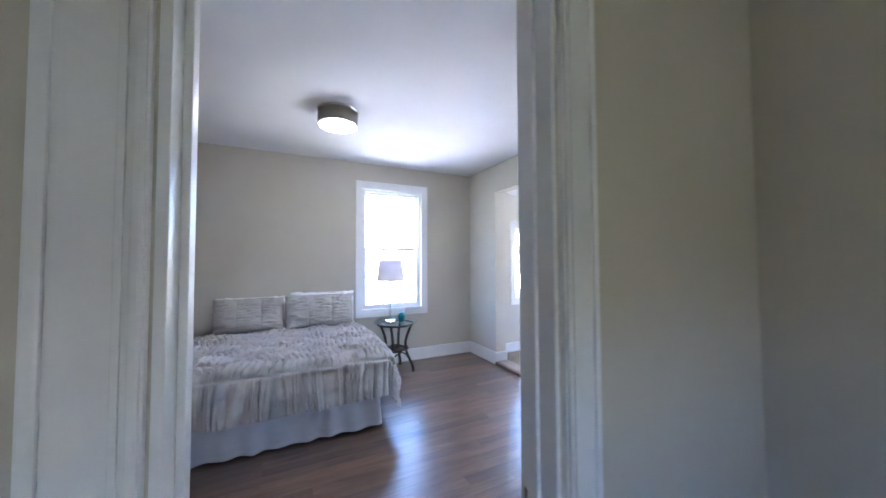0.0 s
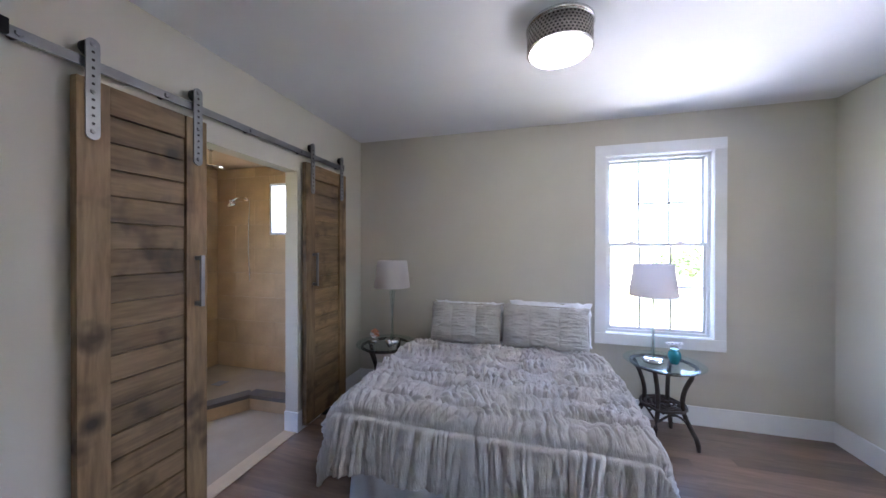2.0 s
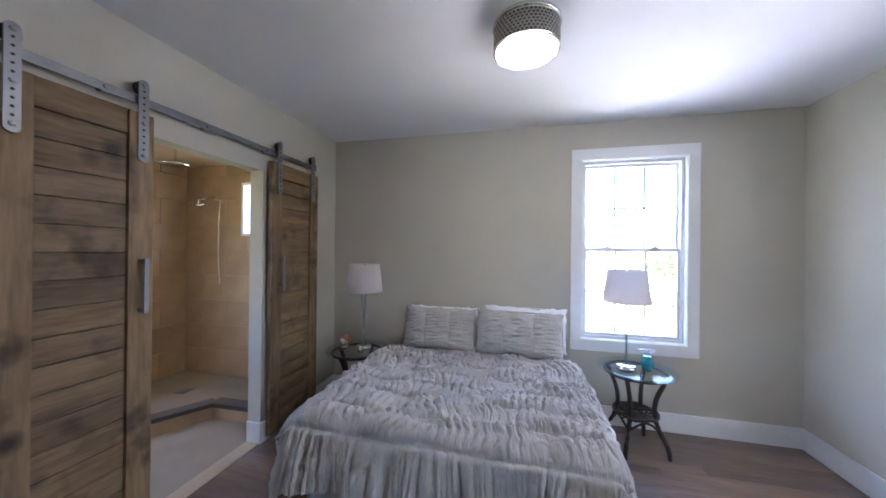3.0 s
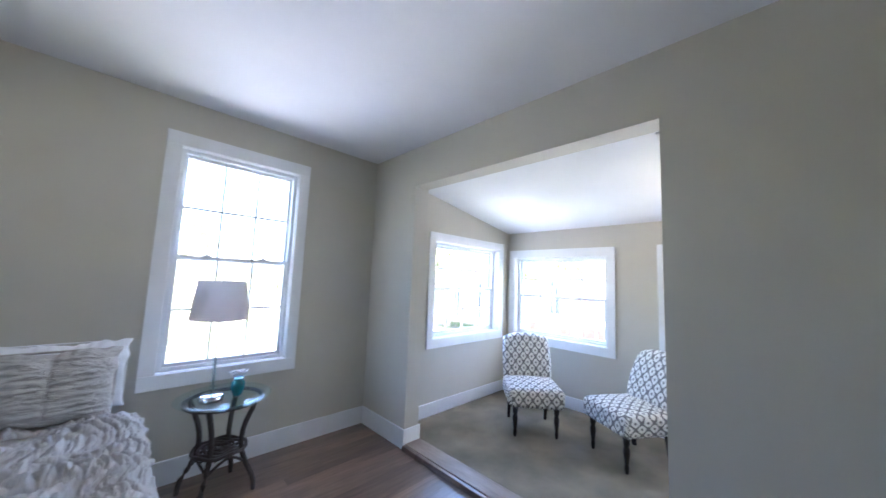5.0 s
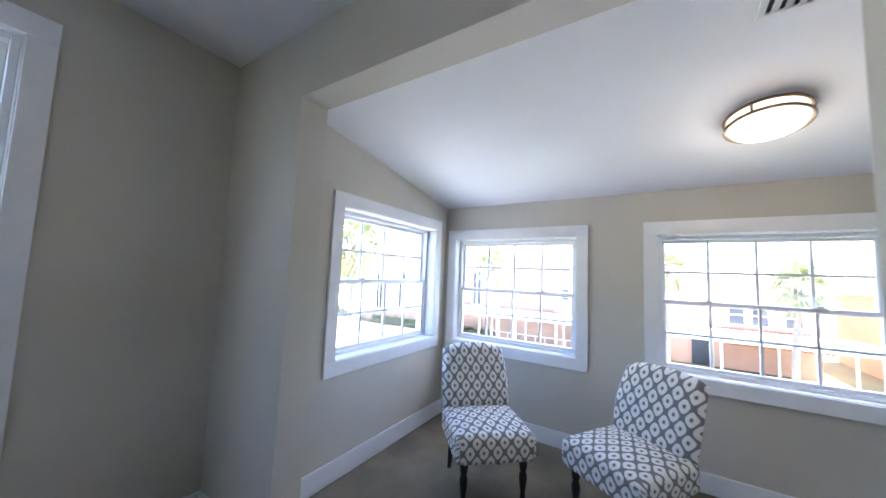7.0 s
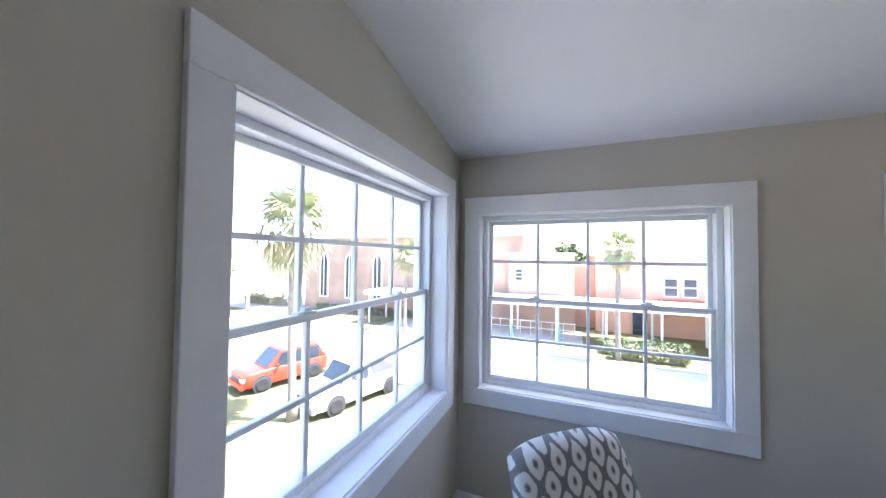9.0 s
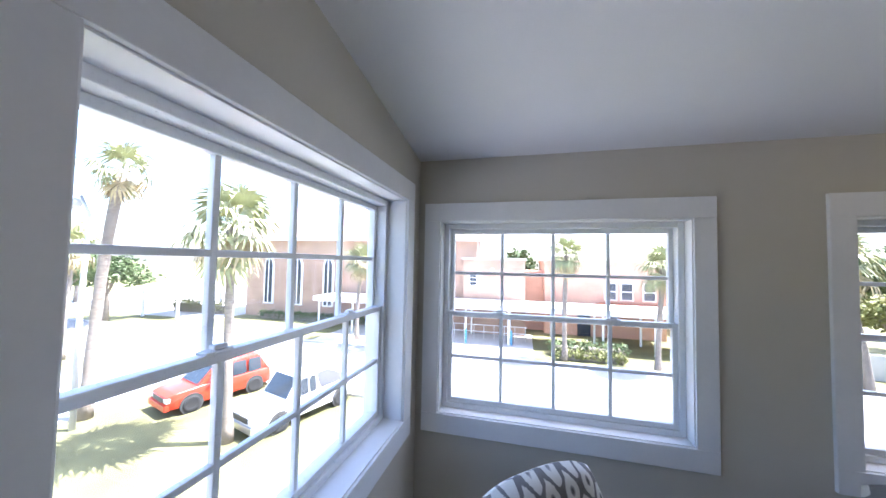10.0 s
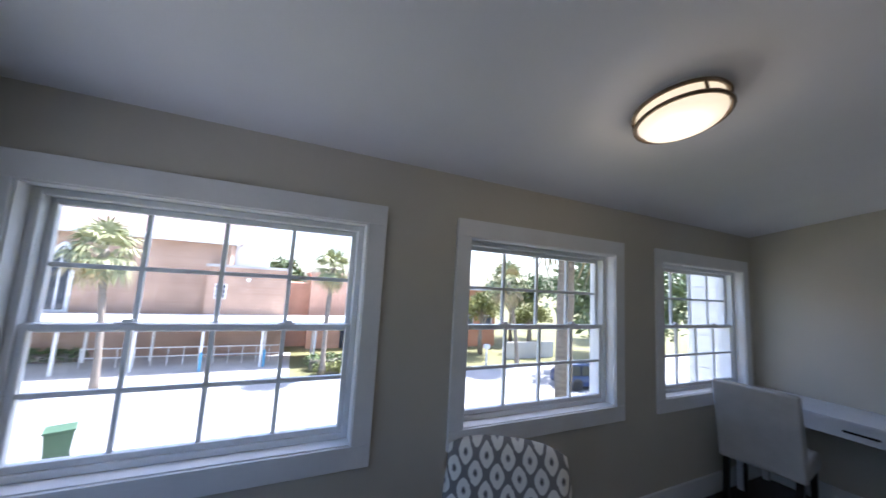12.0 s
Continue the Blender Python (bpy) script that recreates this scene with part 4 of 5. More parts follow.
def vent(name, label, place, w, d, n):
    o = thing(name, label, "air vent", place)
    bm = bmesh.new()
    for q in ((-w / 2, -d / 2, w / 2, -d / 2 + 0.022), (-w / 2, d / 2 - 0.022, w / 2, d / 2), (-w / 2, -d / 2 + 0.022, -w / 2 + 0.022, d / 2 - 0.022), (w / 2 - 0.022, -d / 2 + 0.022, w / 2, d / 2 - 0.022)):
        add_box(bm, q[0], q[1], -0.012, q[2], q[3], 0.002, 0.002)
    part("vent_frame", bm, M["white_paint"], o)
    part("duct", box(-w / 2 + 0.02, -d / 2 + 0.02, -0.003, w / 2 - 0.02, d / 2 - 0.02, 0.001), M["dark"], o)
    for k in range(n):
        x = -w / 2 + 0.03 + (w - 0.06) * (k + 0.5) / n
        bm = box(-0.013, -d / 2 + 0.022, -0.0012, 0.013, d / 2 - 0.022, 0.0012)
        bmesh.ops.transform(bm, matrix=pose(x, 0, -0.0095, 0, 26, 0), verts=bm.verts[:])
        part("slat", bm, M["white_paint"], o)


vent("ceiling_vent", "white slatted air vent in the bedroom ceiling", pose(-3.02, -2.56, H), 0.30, 0.16, 8)

o = thing("wall_outlet", "white double socket plate high on the wall", "outlet", pose(0, -3.60, 2.06))
part("plate", box(-0.007, -0.036, -0.06, 0, 0.036, 0.06, 0.003), M["outlet"], o)
for z in (-0.021, 0.021):
    bm = lathe([(0.0, 0), (0.017, 0), (0.016, 0.003), (0.0, 0.003)], 20)
    bmesh.ops.transform(bm, matrix=pose(-0.007, 0, z, 0, -90, 0), verts=bm.verts[:])
    socket = part("socket", bm, M["outlet"], o)
    for y, zz, h in ((-0.006, 0.004, 0.008), (0.006, 0.004, 0.007), (0.0, -0.008, 0.005)):
        part("slot", box(-0.0108, y - 0.0012, z + zz - h / 2, -0.0098, y + 0.0012, z + zz + h / 2), M["dark"], socket)
o = thing("wall_cable", "short dark cable stub poking out of the wall", "cable", pose(0, -3.59, 1.86))
part("stub", tube([(0.004, 0.0, 0.0), (-0.02, 0.0, 0.002), (-0.045, 0.012, -0.012), (-0.06, 0.045, -0.03)], [0.006, 0.005, 0.004, 0.003], 8), M["black_metal"], o)
part("collar", lathe([(0.0, 0), (0.010, 0), (0.010, 0.003), (0.0, 0.003)], 12, (-0.001, 0, 0)), M["dark"], o)


# ---------------------------------------------------------------- bathroom
def polyline_curb():
    pts = [(-4.342, -0.75), (-4.97, -0.77), (-5.21, -1.16), (-5.24, -3.27)]
    bm1, bm2 = bmesh.new(), bmesh.new()
    for (xa, ya), (xb, yb) in zip(pts, pts[1:]):
        d = Vector((xb - xa, yb - ya, 0))
        n = Vector((-d.y, d.x, 0)).normalized()
        for bm, wd, z0, z1 in ((bm1, 0.05, -0.012, 0.10), (bm2, 0.062, 0.10, 0.135)):
            vs = [bm.verts.new(Vector((x, y, z)) + n * s * wd) for z in (z0, z1) for x, y, s in ((xa, ya, -1), (xb, yb, -1), (xb, yb, 1), (xa, ya, 1))]
            for f in ((0, 1, 2, 3), (7, 6, 5, 4), (0, 4, 5, 1), (1, 5, 6, 2), (2, 6, 7, 3), (3, 7, 4, 0)):
                bm.faces.new([vs[k] for k in f])
    o = thing("shower_curb", "angled beige tiled shower curb with dark slate cap", "shower curb", kind="structure")
    part("curb", bm1, M["tile"], o)
    part("cap", bm2, M["slate"], o, "dark slate curb cap")


polyline_curb()
o = thing("wall_shower", "chrome wall shower head on a bent arm", "shower head", pose(-5.86, 0, 2.16))
part("flange", lathe([(0.0, 0), (0.03, 0), (0.026, 0.008), (0.0, 0.01)], 20), M["chrome"], o).matrix_basis = pose(0, 0, 0, 90, 0, 0)
part("arm", tube([(0, 0.01, 0), (0, -0.06, 0.01), (-0.01, -0.12, 0.0), (-0.03, -0.17, -0.04)], 0.009, 10), M["chrome"], o, "", True)
part("head", lathe([(0.012, 0.03), (0.016, 0.0), (0.048, -0.03), (0.05, -0.04), (0.0, -0.042)], 24), M["chrome"], o, "", True).matrix_basis = pose(-0.04, -0.18, -0.06, 25, 0, 0)
o = thing("slide_hose", "slim chrome shower hose hanging on the tiled wall", "shower hose", pose(-5.78, 0, 0))
part("hose", tube([(0.0, -0.02 - 0.02 * math.sin(k / 12 * math.pi), 2.14 - k * 0.085) for k in range(13)], 0.006, 8), M["chrome"], o)
o = thing("rain_shower", "round chrome rain shower head on the ceiling", "shower head", pose(-5.55, -0.72, 2.56))
part("drop", lathe([(0.0, 0), (0.03, 0), (0.012, -0.02), (0.012, -0.16), (0.0, -0.16)], 16), M["chrome"], o)
part("head", lathe([(0.0, -0.15), (0.02, -0.155), (0.12, -0.175), (0.125, -0.185), (0.0, -0.187)], 32), M["chrome"], o, "", True)
o = thing("shower_valve", "chrome shower valve on a mosaic panel", "shower valve", pose(-5.13, 0, 1.20))
part("mosaic_panel", box(-0.09, -0.014, -0.23, 0.09, 0.011, 0.23, 0.002), M["mosaic"], o, "grey-brown mosaic tile panel")
part("valve_plate", lathe([(0.0, 0), (0.075, 0), (0.07, 0.01), (0.03, 0.016), (0.026, 0.05), (0.0, 0.052)], 28), M["chrome"], o, "", True).matrix_basis = pose(0, -0.014, -0.03, 90, 0, 0)
part("lever", box(-0.008, -0.075, -0.10, 0.008, -0.06, -0.02, 0.003), M["chrome"], o)
o = thing("floor_drain", "small square steel shower drain", "drain", pose(-5.75, -0.45, -0.004))
part("grate", box(-0.06, -0.06, 0, 0.06, 0.06, 0.004, 0.001), M["steel"], o)


# ---------------------------------------------------------------- sunroom things
def set_uv(me, f):
    uv = me.uv_layers.new(name="UVMap")
    for lp in me.loops:
        uv.data[lp.index].uv = f(me.vertices[lp.vertex_index].co)


def rounded_slab(w, d, h, bulge, nx=18, ny=18):
    """A cushion-like block, w by d by h, from z 0, with a crowned top."""
    bm = bmesh.new()
    add_box(bm, -w / 2, -d / 2, 0, w / 2, d / 2, h)
    bmesh.ops.bevel(bm, geom=bm.edges[:], offset=min(h, d, w) * 0.3, segments=4, profile=0.6, affect="EDGES")
    bmesh.ops.subdivide_edges(bm, edges=bm.edges[:], cuts=2, use_grid_fill=True)
    for v in bm.verts:
        if v.co.z > h * 0.6:
            v.co.z += bulge * max(0, 1 - (2 * v.co.x / w) ** 2) * max(0, 1 - (2 * v.co.y / d) ** 2)
    return bm


def slipper_chair(place, label):
    """Faces -y in its own frame."""
    o = thing("slipper_chair", label, "chair", place, "patterned slipper chairs")
    w, d = 0.53, 0.53
    seat = part("seat", rounded_slab(w, d, 0.17, 0.035), M["ikat"], o, "thick upholstered seat", True)
    seat.matrix_basis = pose(0, 0, 0.275)
    set_uv(seat.data, lambda c: (c.x + (math.copysign(c.z - 0.17, -c.x) if abs(c.x) > 0.235 else 0), c.y + (c.z - 0.17 if abs(c.y) > 0.235 else 0)))
    # back: a slab curving backwards, with a crowned top edge
    nu, nv = 20, 26
    def back(sgn):
        def f(u, v):
            a = 2 * u - 1
            hw = 0.252 + 0.012 * math.sin(v * math.pi)
            top = 0.495 - 0.055 * abs(a) ** 3.0
            z = v * top
            lean = 0.03 + 0.115 * v * v + 0.05 * v
            e = (max(0.0, 1 - abs(a) ** 6) ** 0.4) * (max(0.0, 1 - abs(2 * v - 1) ** 14) ** 0.4)
            return Vector((a * hw, lean + sgn * 0.048 * e, z))
        return f
    bm = grid_mesh(nu, nv, back(-1))
    bm2 = grid_mesh(nu, nv, back(1))
    me = bpy.data.meshes.new("tmp")
    bm2.to_mesh(me)
    bm.from_mesh(me)
    bm2.free()
    bpy.data.meshes.remove(me)
    bmesh.ops.remove_doubles(bm, verts=bm.verts[:], dist=0.002)
    b = part("backrest", bm, M["ikat"], o, "curved upholstered back", True)
    b.matrix_basis = pose(0, d / 2 - 0.07, 0.39)
    set_uv(b.data, lambda c: (c.x, c.z + 0.03))
    for sx in (-1, 1):
        leg = part("leg", lathe([(0.0, 0), (0.013, 0), (0.015, 0.01), (0.019, 0.05), (0.014, 0.07), (0.021, 0.11), (0.027, 0.16), (0.024, 0.19), (0.016, 0.205), (0.025, 0.22), (0.027, 0.285), (0.0, 0.285)], 16), M["black_leg"], o, "turned black front leg", True)
        leg.matrix_basis = pose(sx * 0.195, -0.20, 0)
        bm = box(-0.019, -0.019, 0, 0.019, 0.019, 0.29, 0.003)
        for v in bm.verts:
            if v.co.z < 0.1:
                v.co.x *= 0.75
                v.co.y = v.co.y * 0.75 + 0.05
        leg = part("leg", bm, M["black_leg"], o, "raked black back leg")
        leg.matrix_basis = pose(sx * 0.195, 0.19, 0)
    return o


CZ = 0.034
def facing(dx, dy):
    return math.degrees(math.atan2(dx, -dy))


slipper_chair(pose(1.19, -1.255, CZ, 0, 0, facing(-0.748, -0.664)), "armless slipper chair in grey and white ikat with black legs")
slipper_chair(pose(1.33, -2.105, CZ, 0, 0, facing(-0.85, 0.53)), "armless slipper chair in grey and white ikat, turned to the room")


def oval_light(cx, cy):
    tilt = math.degrees(math.atan(0.162))
    o = thing("flush_light", "lit round flush ceiling light with bronze rings", "ceiling light", pose(cx, cy, ceiling_z(cx), 0, tilt, 0))
    part("pan", lathe([(0.0, 0.0), (0.15, 0.0), (0.15, -0.02), (0.0, -0.02)], 48), M["white_paint"], o, "", True)
    part("diffuser", lathe([(0.147, -0.018), (0.147, -0.068), (0.135, -0.088), (0.09, -0.102), (0.0, -0.108)], 48), M["warm_diffuser"], o, "glowing warm frosted glass bowl", True)
    for z, rr in ((-0.022, 0.158), (-0.07, 0.158)):
        ring = [(rr * math.cos(a), rr * math.sin(a), z) for a in [k * 2 * math.pi / 64 for k in range(64)]]
        part("ring", tube(ring, 0.008, 8, True), M["bronze"], o, "brushed bronze ring", True)
    for k in range(3):
        a = 0.5 + k * 2 * math.pi / 3
        part("post", tube([(0.158 * math.cos(a), 0.158 * math.sin(a), -0.02), (0.158 * math.cos(a), 0.158 * math.sin(a), -0.07)], 0.006, 8), M["bronze"], o)


oval_light(1.17, -2.72)
bulb("sunroom_bulb", (1.17, -2.72, ceiling_z(1.17) - 0.16), 0.5, 0.12, (1.0, 0.8, 0.55))
bulb("bedroom_bulb", (-2.192, -1.45, H - 0.22), 0.3, 0.12, (1.0, 0.95, 0.88))
vent("sunroom_vent", "white slatted air vent in the sloping sunroom ceiling", pose(0.47, -2.66, ceiling_z(0.47), 0, math.degrees(math.atan(0.162)), 0) @ pose(0, 0, 0, 0, 0, 90), 0.23, 0.16, 5)


def desk():
    o = thing("desk", "slim white desk with a drawer and dark pull", "desk", pose(1.30, YS + 0.27, 0.012))
    part("desk_top", box(-0.72, -0.25, 0.765, 0.72, 0.25, 0.79, 0.004), M["desk"], o)
    part("drawer", box(-0.68, 0.20, 0.66, 0.68, 0.225, 0.762, 0.004), M["desk"], o, "white drawer front")
    part("apron", box(-0.69, -0.23, 0.66, 0.69, 0.199, 0.763, 0.003), M["desk"], o)
    part("drawer_pull", box(-0.07, 0.226, 0.705, 0.09, 0.246, 0.718, 0.004), M["black_metal"], o, "dark metal drawer pull")
    for x in (-0.68, 0.68):
        for y in (-0.22, 0.20):
            part("leg", box(x - 0.022, y - 0.022, 0, x + 0.022, y + 0.022, 0.665, 0.003), M["desk"], o)


desk()


def parsons_chair(place):
    o = thing("desk_chair", "pale grey upholstered desk chair with dark legs at the desk", "chair", place)
    part("seat", rounded_slab(0.47, 0.47, 0.12, 0.02), M["grey_fabric"], o, "", True).matrix_basis = pose(0, 0, 0.36)
    bm = rounded_slab(0.47, 0.085, 0.58, 0.0)
    for v in bm.verts:
        v.co.y += 0.10 * (v.co.z / 0.6) ** 1.6 - 0.012 * (1 - (v.co.x / 0.235) ** 2)
    part("backrest", bm, M["grey_fabric"], o, "", True).matrix_basis = pose(0, 0.20, 0.36)
    for sx in (-1, 1):
        for y, tilt in ((-0.19, 0), (0.19, 0.05)):
            bm = box(-0.02, -0.02, 0, 0.02, 0.02, 0.375, 0.003)
            for v in bm.verts:
                if v.co.z < 0.1:
                    v.co.x *= 0.8
                    v.co.y += tilt
            part("leg", bm, M["black_leg"], o, "dark wooden leg").matrix_basis = pose(sx * 0.195, y, 0)


parsons_chair(pose(1.74, -4.80, 0.012, 0, 0, 8))


# ---------------------------------------------------------------- outdoors
G = -4.2
solid("ground", grid_mesh(24, 24, lambda u, v: Vector(((u - 0.5) * 900, (v - 0.5) * 900, G))), M["grass"], "sunlit lawn around the house", "ground")
solid("apron", box(9.6, -60, G - 0.2, 12.946, 3.4, G + 0.022), M["road"], "pale worn asphalt apron between house and street", "pavement")
solid("forecourt", box(-40, 2.6, G - 0.2, 3.4, 14.4, G + 0.022), M["road"], "pale worn asphalt forecourt beside the house", "pavement")
solid("road", box(13.2, -120, G - 0.2, 20.2, 120, G + 0.03), M["road"], "pale sunlit street", "road")
solid("side_road", box(-60, 14.5, G - 0.2, 13.196, 21.5, G + 0.02), M["road"], "pale sunlit side street", "road")
solid("car_park", box(24.5, 27.5, G - 0.2, 60, 60, G + 0.02), M["concrete"], "pale sunlit car park", "pavement")
solid("driveway", box(20.45, -1.6, G - 0.2, 27.9, 14.0, G + 0.025), M["concrete"], "pale concrete forecourt under the walkway", "pavement")
solid("kerb", box(20.2, -120, G - 0.2, 20.45, 120, G + 0.13, 0.02), M["concrete"], "concrete kerb along the street", "kerb")
solid("kerb_near", box(12.95, -120, G - 0.2, 13.2, 14.4, G + 0.13, 0.02), M["concrete"], "concrete kerb along the street", "kerb")
solid("house_wall_below", box(-6.4, -6.2, G, XE + 0.2, YN + 0.1, -0.11), M["white_paint"], "white painted lower storey of the house", "wall")


def arched(bm, y, w, z0, z1, x0, x1, point=1.25):
    """A lancet opening shape in the wall plane, extruded from x0 to x1."""
    n = 8
    r = w * point
    spring = z1 - math.sqrt(r * r - (r - w / 2) ** 2)
    half = []
    for k in range(n + 1):
        z = spring + (z1 - spring) * math.sin(k / n * math.pi / 2)
        half.append((max(0.0, math.sqrt(max(0, r * r - (z - spring) ** 2)) - (r - w / 2)), z))
    pts = [(y - w / 2, z0), (y + w / 2, z0)] + [(y + a, z) for a, z in half] + [(y - a, z) for a, z in reversed(half[:-1])]
    lo, hi = [bm.verts.new((x0, a, b)) for a, b in pts], [bm.verts.new((x1, a, b)) for a, b in pts]
    bm.faces.new(lo), bm.faces.new(list(reversed(hi)))
    for k in range(len(pts)):
        bm.faces.new((lo[k], lo[(k + 1) % len(pts)], hi[(k + 1) % len(pts)], hi[k]))
    return bm


FX = 28.0


def church():
    o = thing("church", "tan brick church with lancet windows and a low mauve roof", "church")
    part("wall", box(FX, 3.0, G, FX + 16, 27.2, 3.7), M["brick"], o, "tan brick wall")
    bm = bmesh.new()
    vs = [bm.verts.new(p) for p in ((FX - 0.6, 2.6, 3.7), (FX - 0.6, 27.8, 3.7), (FX + 16.6, 27.8, 3.7), (FX + 16.6, 2.6, 3.7), (FX + 8, 3.0, 8.6), (FX + 8, 27.4, 8.6))]
    for f in ((0, 1, 5, 4), (2, 3, 4, 5), (0, 4, 3), (1, 2, 5), (3, 2, 1, 0)):
        bm.faces.new([vs[k] for k in f])
    part("roof", bm, M["roof"], o, "mauve shingle roof")
    part("fascia", box(FX - 0.66, 2.5, 3.5, FX - 0.5, 27.9, 3.8), M["white_paint"], o, "white eave board")
    for y, z0, z1 in ((24.4, -2.9, 2.1), (21.0, -2.9, 2.1), (17.5, -2.9, 2.1), (11.6, -1.4, 2.9)):
        win = part("window", arched(bmesh.new(), y, 1.2, z0, z1, FX - 0.10, FX + 0.05), M["white_paint"], o, "white-framed lancet window")
        part("pane", arched(bmesh.new(), y, 0.82, z0 + 0.15, z1 - 0.3, FX - 0.13, FX - 0.09), M["pane_dark"], win)
        part("mullion", box(FX - 0.16, y - 0.05, z0 + 0.1, FX - 0.11, y + 0.05, z1 - 0.4), M["white_paint"], win)
    part("gable", box(FX + 2, 0.6, 1.9, FX + 2.3, 3.0, 4.6), M["white_paint"], o, "white gable end")
    part("annex", box(FX - 0.8, -1.05, G, FX + 6, 4.05, 1.9), M["brick"], o, "lower brick annex")
    part("coping", box(FX - 0.95, -1.15, 1.9, FX + 6, 4.15, 2.08), M["concrete"], o)
    win = part("annex_window", box(FX - 0.86, 2.85, -0.3, FX - 0.79, 3.55, 0.75), M["white_paint"], o)
    for k in range(3):
        part("pane", box(FX - 0.89, 2.93, -0.22 + k * 0.32, FX - 0.86, 3.47, 0.04 + k * 0.32), M["pane_dark"], win)
    part("emblem", lathe([(0.0, 0), (0.16, 0), (0.14, 0.05), (0.0, 0.05)], 6), M["white_paint"], o).matrix_basis = pose(FX - 0.8, 1.6, 1.1, 0, -90, 0)


church()


def walkway():
    o = thing("covered_walkway", "flat white covered walkway on slim posts before the church", "walkway")
    part("roof", box(23.6, -12.5, -1.75, 27.19, 16.0, -1.36, 0.03), M["white_paint"], o, "flat white canopy roof")
    for k in range(10):
        y = 15.6 - k * 3.1
        part("post", box(23.85, y - 0.06, G, 23.97, y + 0.06, -1.75), M["white_paint"], o)
        part("post", box(26.6, y - 0.06, G, 26.72, y + 0.06, -1.75), M["white_paint"], o)
    for z in (G + 0.55, G + 1.05):
        part("rail", box(25.2, -1.2, z, 25.24, 9.0, z + 0.05), M["white_paint"], o)
    for k in range(14):
        y = -1.1 + k * 0.77
        part("baluster", box(25.2, y, G, 25.24, y + 0.04, G + 1.08), M["white_paint"], o)


walkway()
for x, y in ((23.5, 3.1), (23.9, -0.1)):
    o = thing("bollard", "short blue parking post beside the walkway", "bollard", pose(x, y, G), "blue parking posts")
    part("post", lathe([(0.0, 0), (0.075, 0), (0.075, 1.0), (0.05, 1.06), (0.0, 1.08)], 14), M["blue_post"], o)


def orange_house():
    o = thing("parish_house", "salmon stucco parish house with flat parapet and paired windows", "building", pose(0, 0.75, 0))
    part("wall", box(FX + 1.0, -12.5, G, FX + 12, -3.4, 1.75), M["stucco"], o)
    part("parapet", box(FX + 0.85, -12.6, 1.75, FX + 12, -3.3, 1.98), M["stucco"], o)
    part("connector", box(FX + 2.2, -3.4, G, FX + 8, -1.81, 1.0), M["stucco"], o)
    for y in (-8.5, -9.7, -11.3):
        win = part("window", box(FX + 0.93, y - 0.48, -1.2, FX + 1.0, y + 0.48, 0.25), M["white_paint"], o)
        for z in (-1.1, -0.42):
            part("pane", box(FX + 0.9, y - 0.38, z, FX + 0.94, y + 0.38, z + 0.58), M["pane_dark"], win)
    bm = bmesh.new()
    for k in range(22):
        y = -7.6 - k * 0.22
        add_tube(bm, [(FX + 1.0, y, -1.45), (FX - 1.2, y, -2.2)], 0.10, 8)
    part("tile_roof", bm, M["clay"], o, "small clay tile lean-to roof")
    part("door", box(FX + 0.93, -7.0, G, FX + 1.0, -6.0, -2.1), M["pane_dark"], o)


orange_house()


def low_house():
    o = thing("brick_house", "low orange brick house beyond the street", "building")
    part("wall", box(FX, -20.0, G, FX + 10, -15.5, 1.2), M["orange_brick"], o)
    part("roof", box(FX - 0.4, -20.3, 1.2, FX + 10, -15.2, 1.42), M["white_paint"], o)
    for y in (-16.9, -19.0):
        win = part("window", box(FX - 0.06, y - 0.6, -2.6, FX, y + 0.6, -1.2), M["white_paint"], o)
        part("pane", box(FX - 0.09, y - 0.5, -2.5, FX - 0.05, y + 0.5, -1.3), M["pane_dark"], win)


low_house()
solid("garden_wall", box(22.6, -22.6, G, 22.85, -17.6, -2.85, 0.02), M["concrete"], "grey concrete garden wall", "wall")
o = thing("white_wing", "white sided wing of the neighbouring house", "building")
part("wall", box(3.0, -12.0, G, 4.3, -8.6, 4.0), M["white_paint"], o)
for k in range(26):
    part("siding_board", box(3.0, -8.6, G + 0.3 * k + 0.01, 4.3, -8.57, G + 0.3 * k + 0.285), M["white_paint"], o)
o = thing("pavilion", "small white open pavilion with hipped roof across the lot", "pavilion", pose(26.0, 33.0, G))
bm = bmesh.new()
vs = [bm.verts.new(p) for p in ((-2.6, -2.6, 2.6), (2.6, -2.6, 2.6), (2.6, 2.6, 2.6), (-2.6, 2.6, 2.6), (0, 0, 4.2))]
for f in ((0, 1, 4), (1, 2, 4), (2, 3, 4), (3, 0, 4), (3, 2, 1, 0)):
    bm.faces.new([vs[k] for k in f])
part("roof", bm, M["white_paint"], o)
for x in (-2.2, 2.2):
    for y in (-2.2, 2.2):
        part("post", box(x - 0.1, y - 0.1, 0, x + 0.1, y + 0.1, 2.6), M["white_paint"], o)


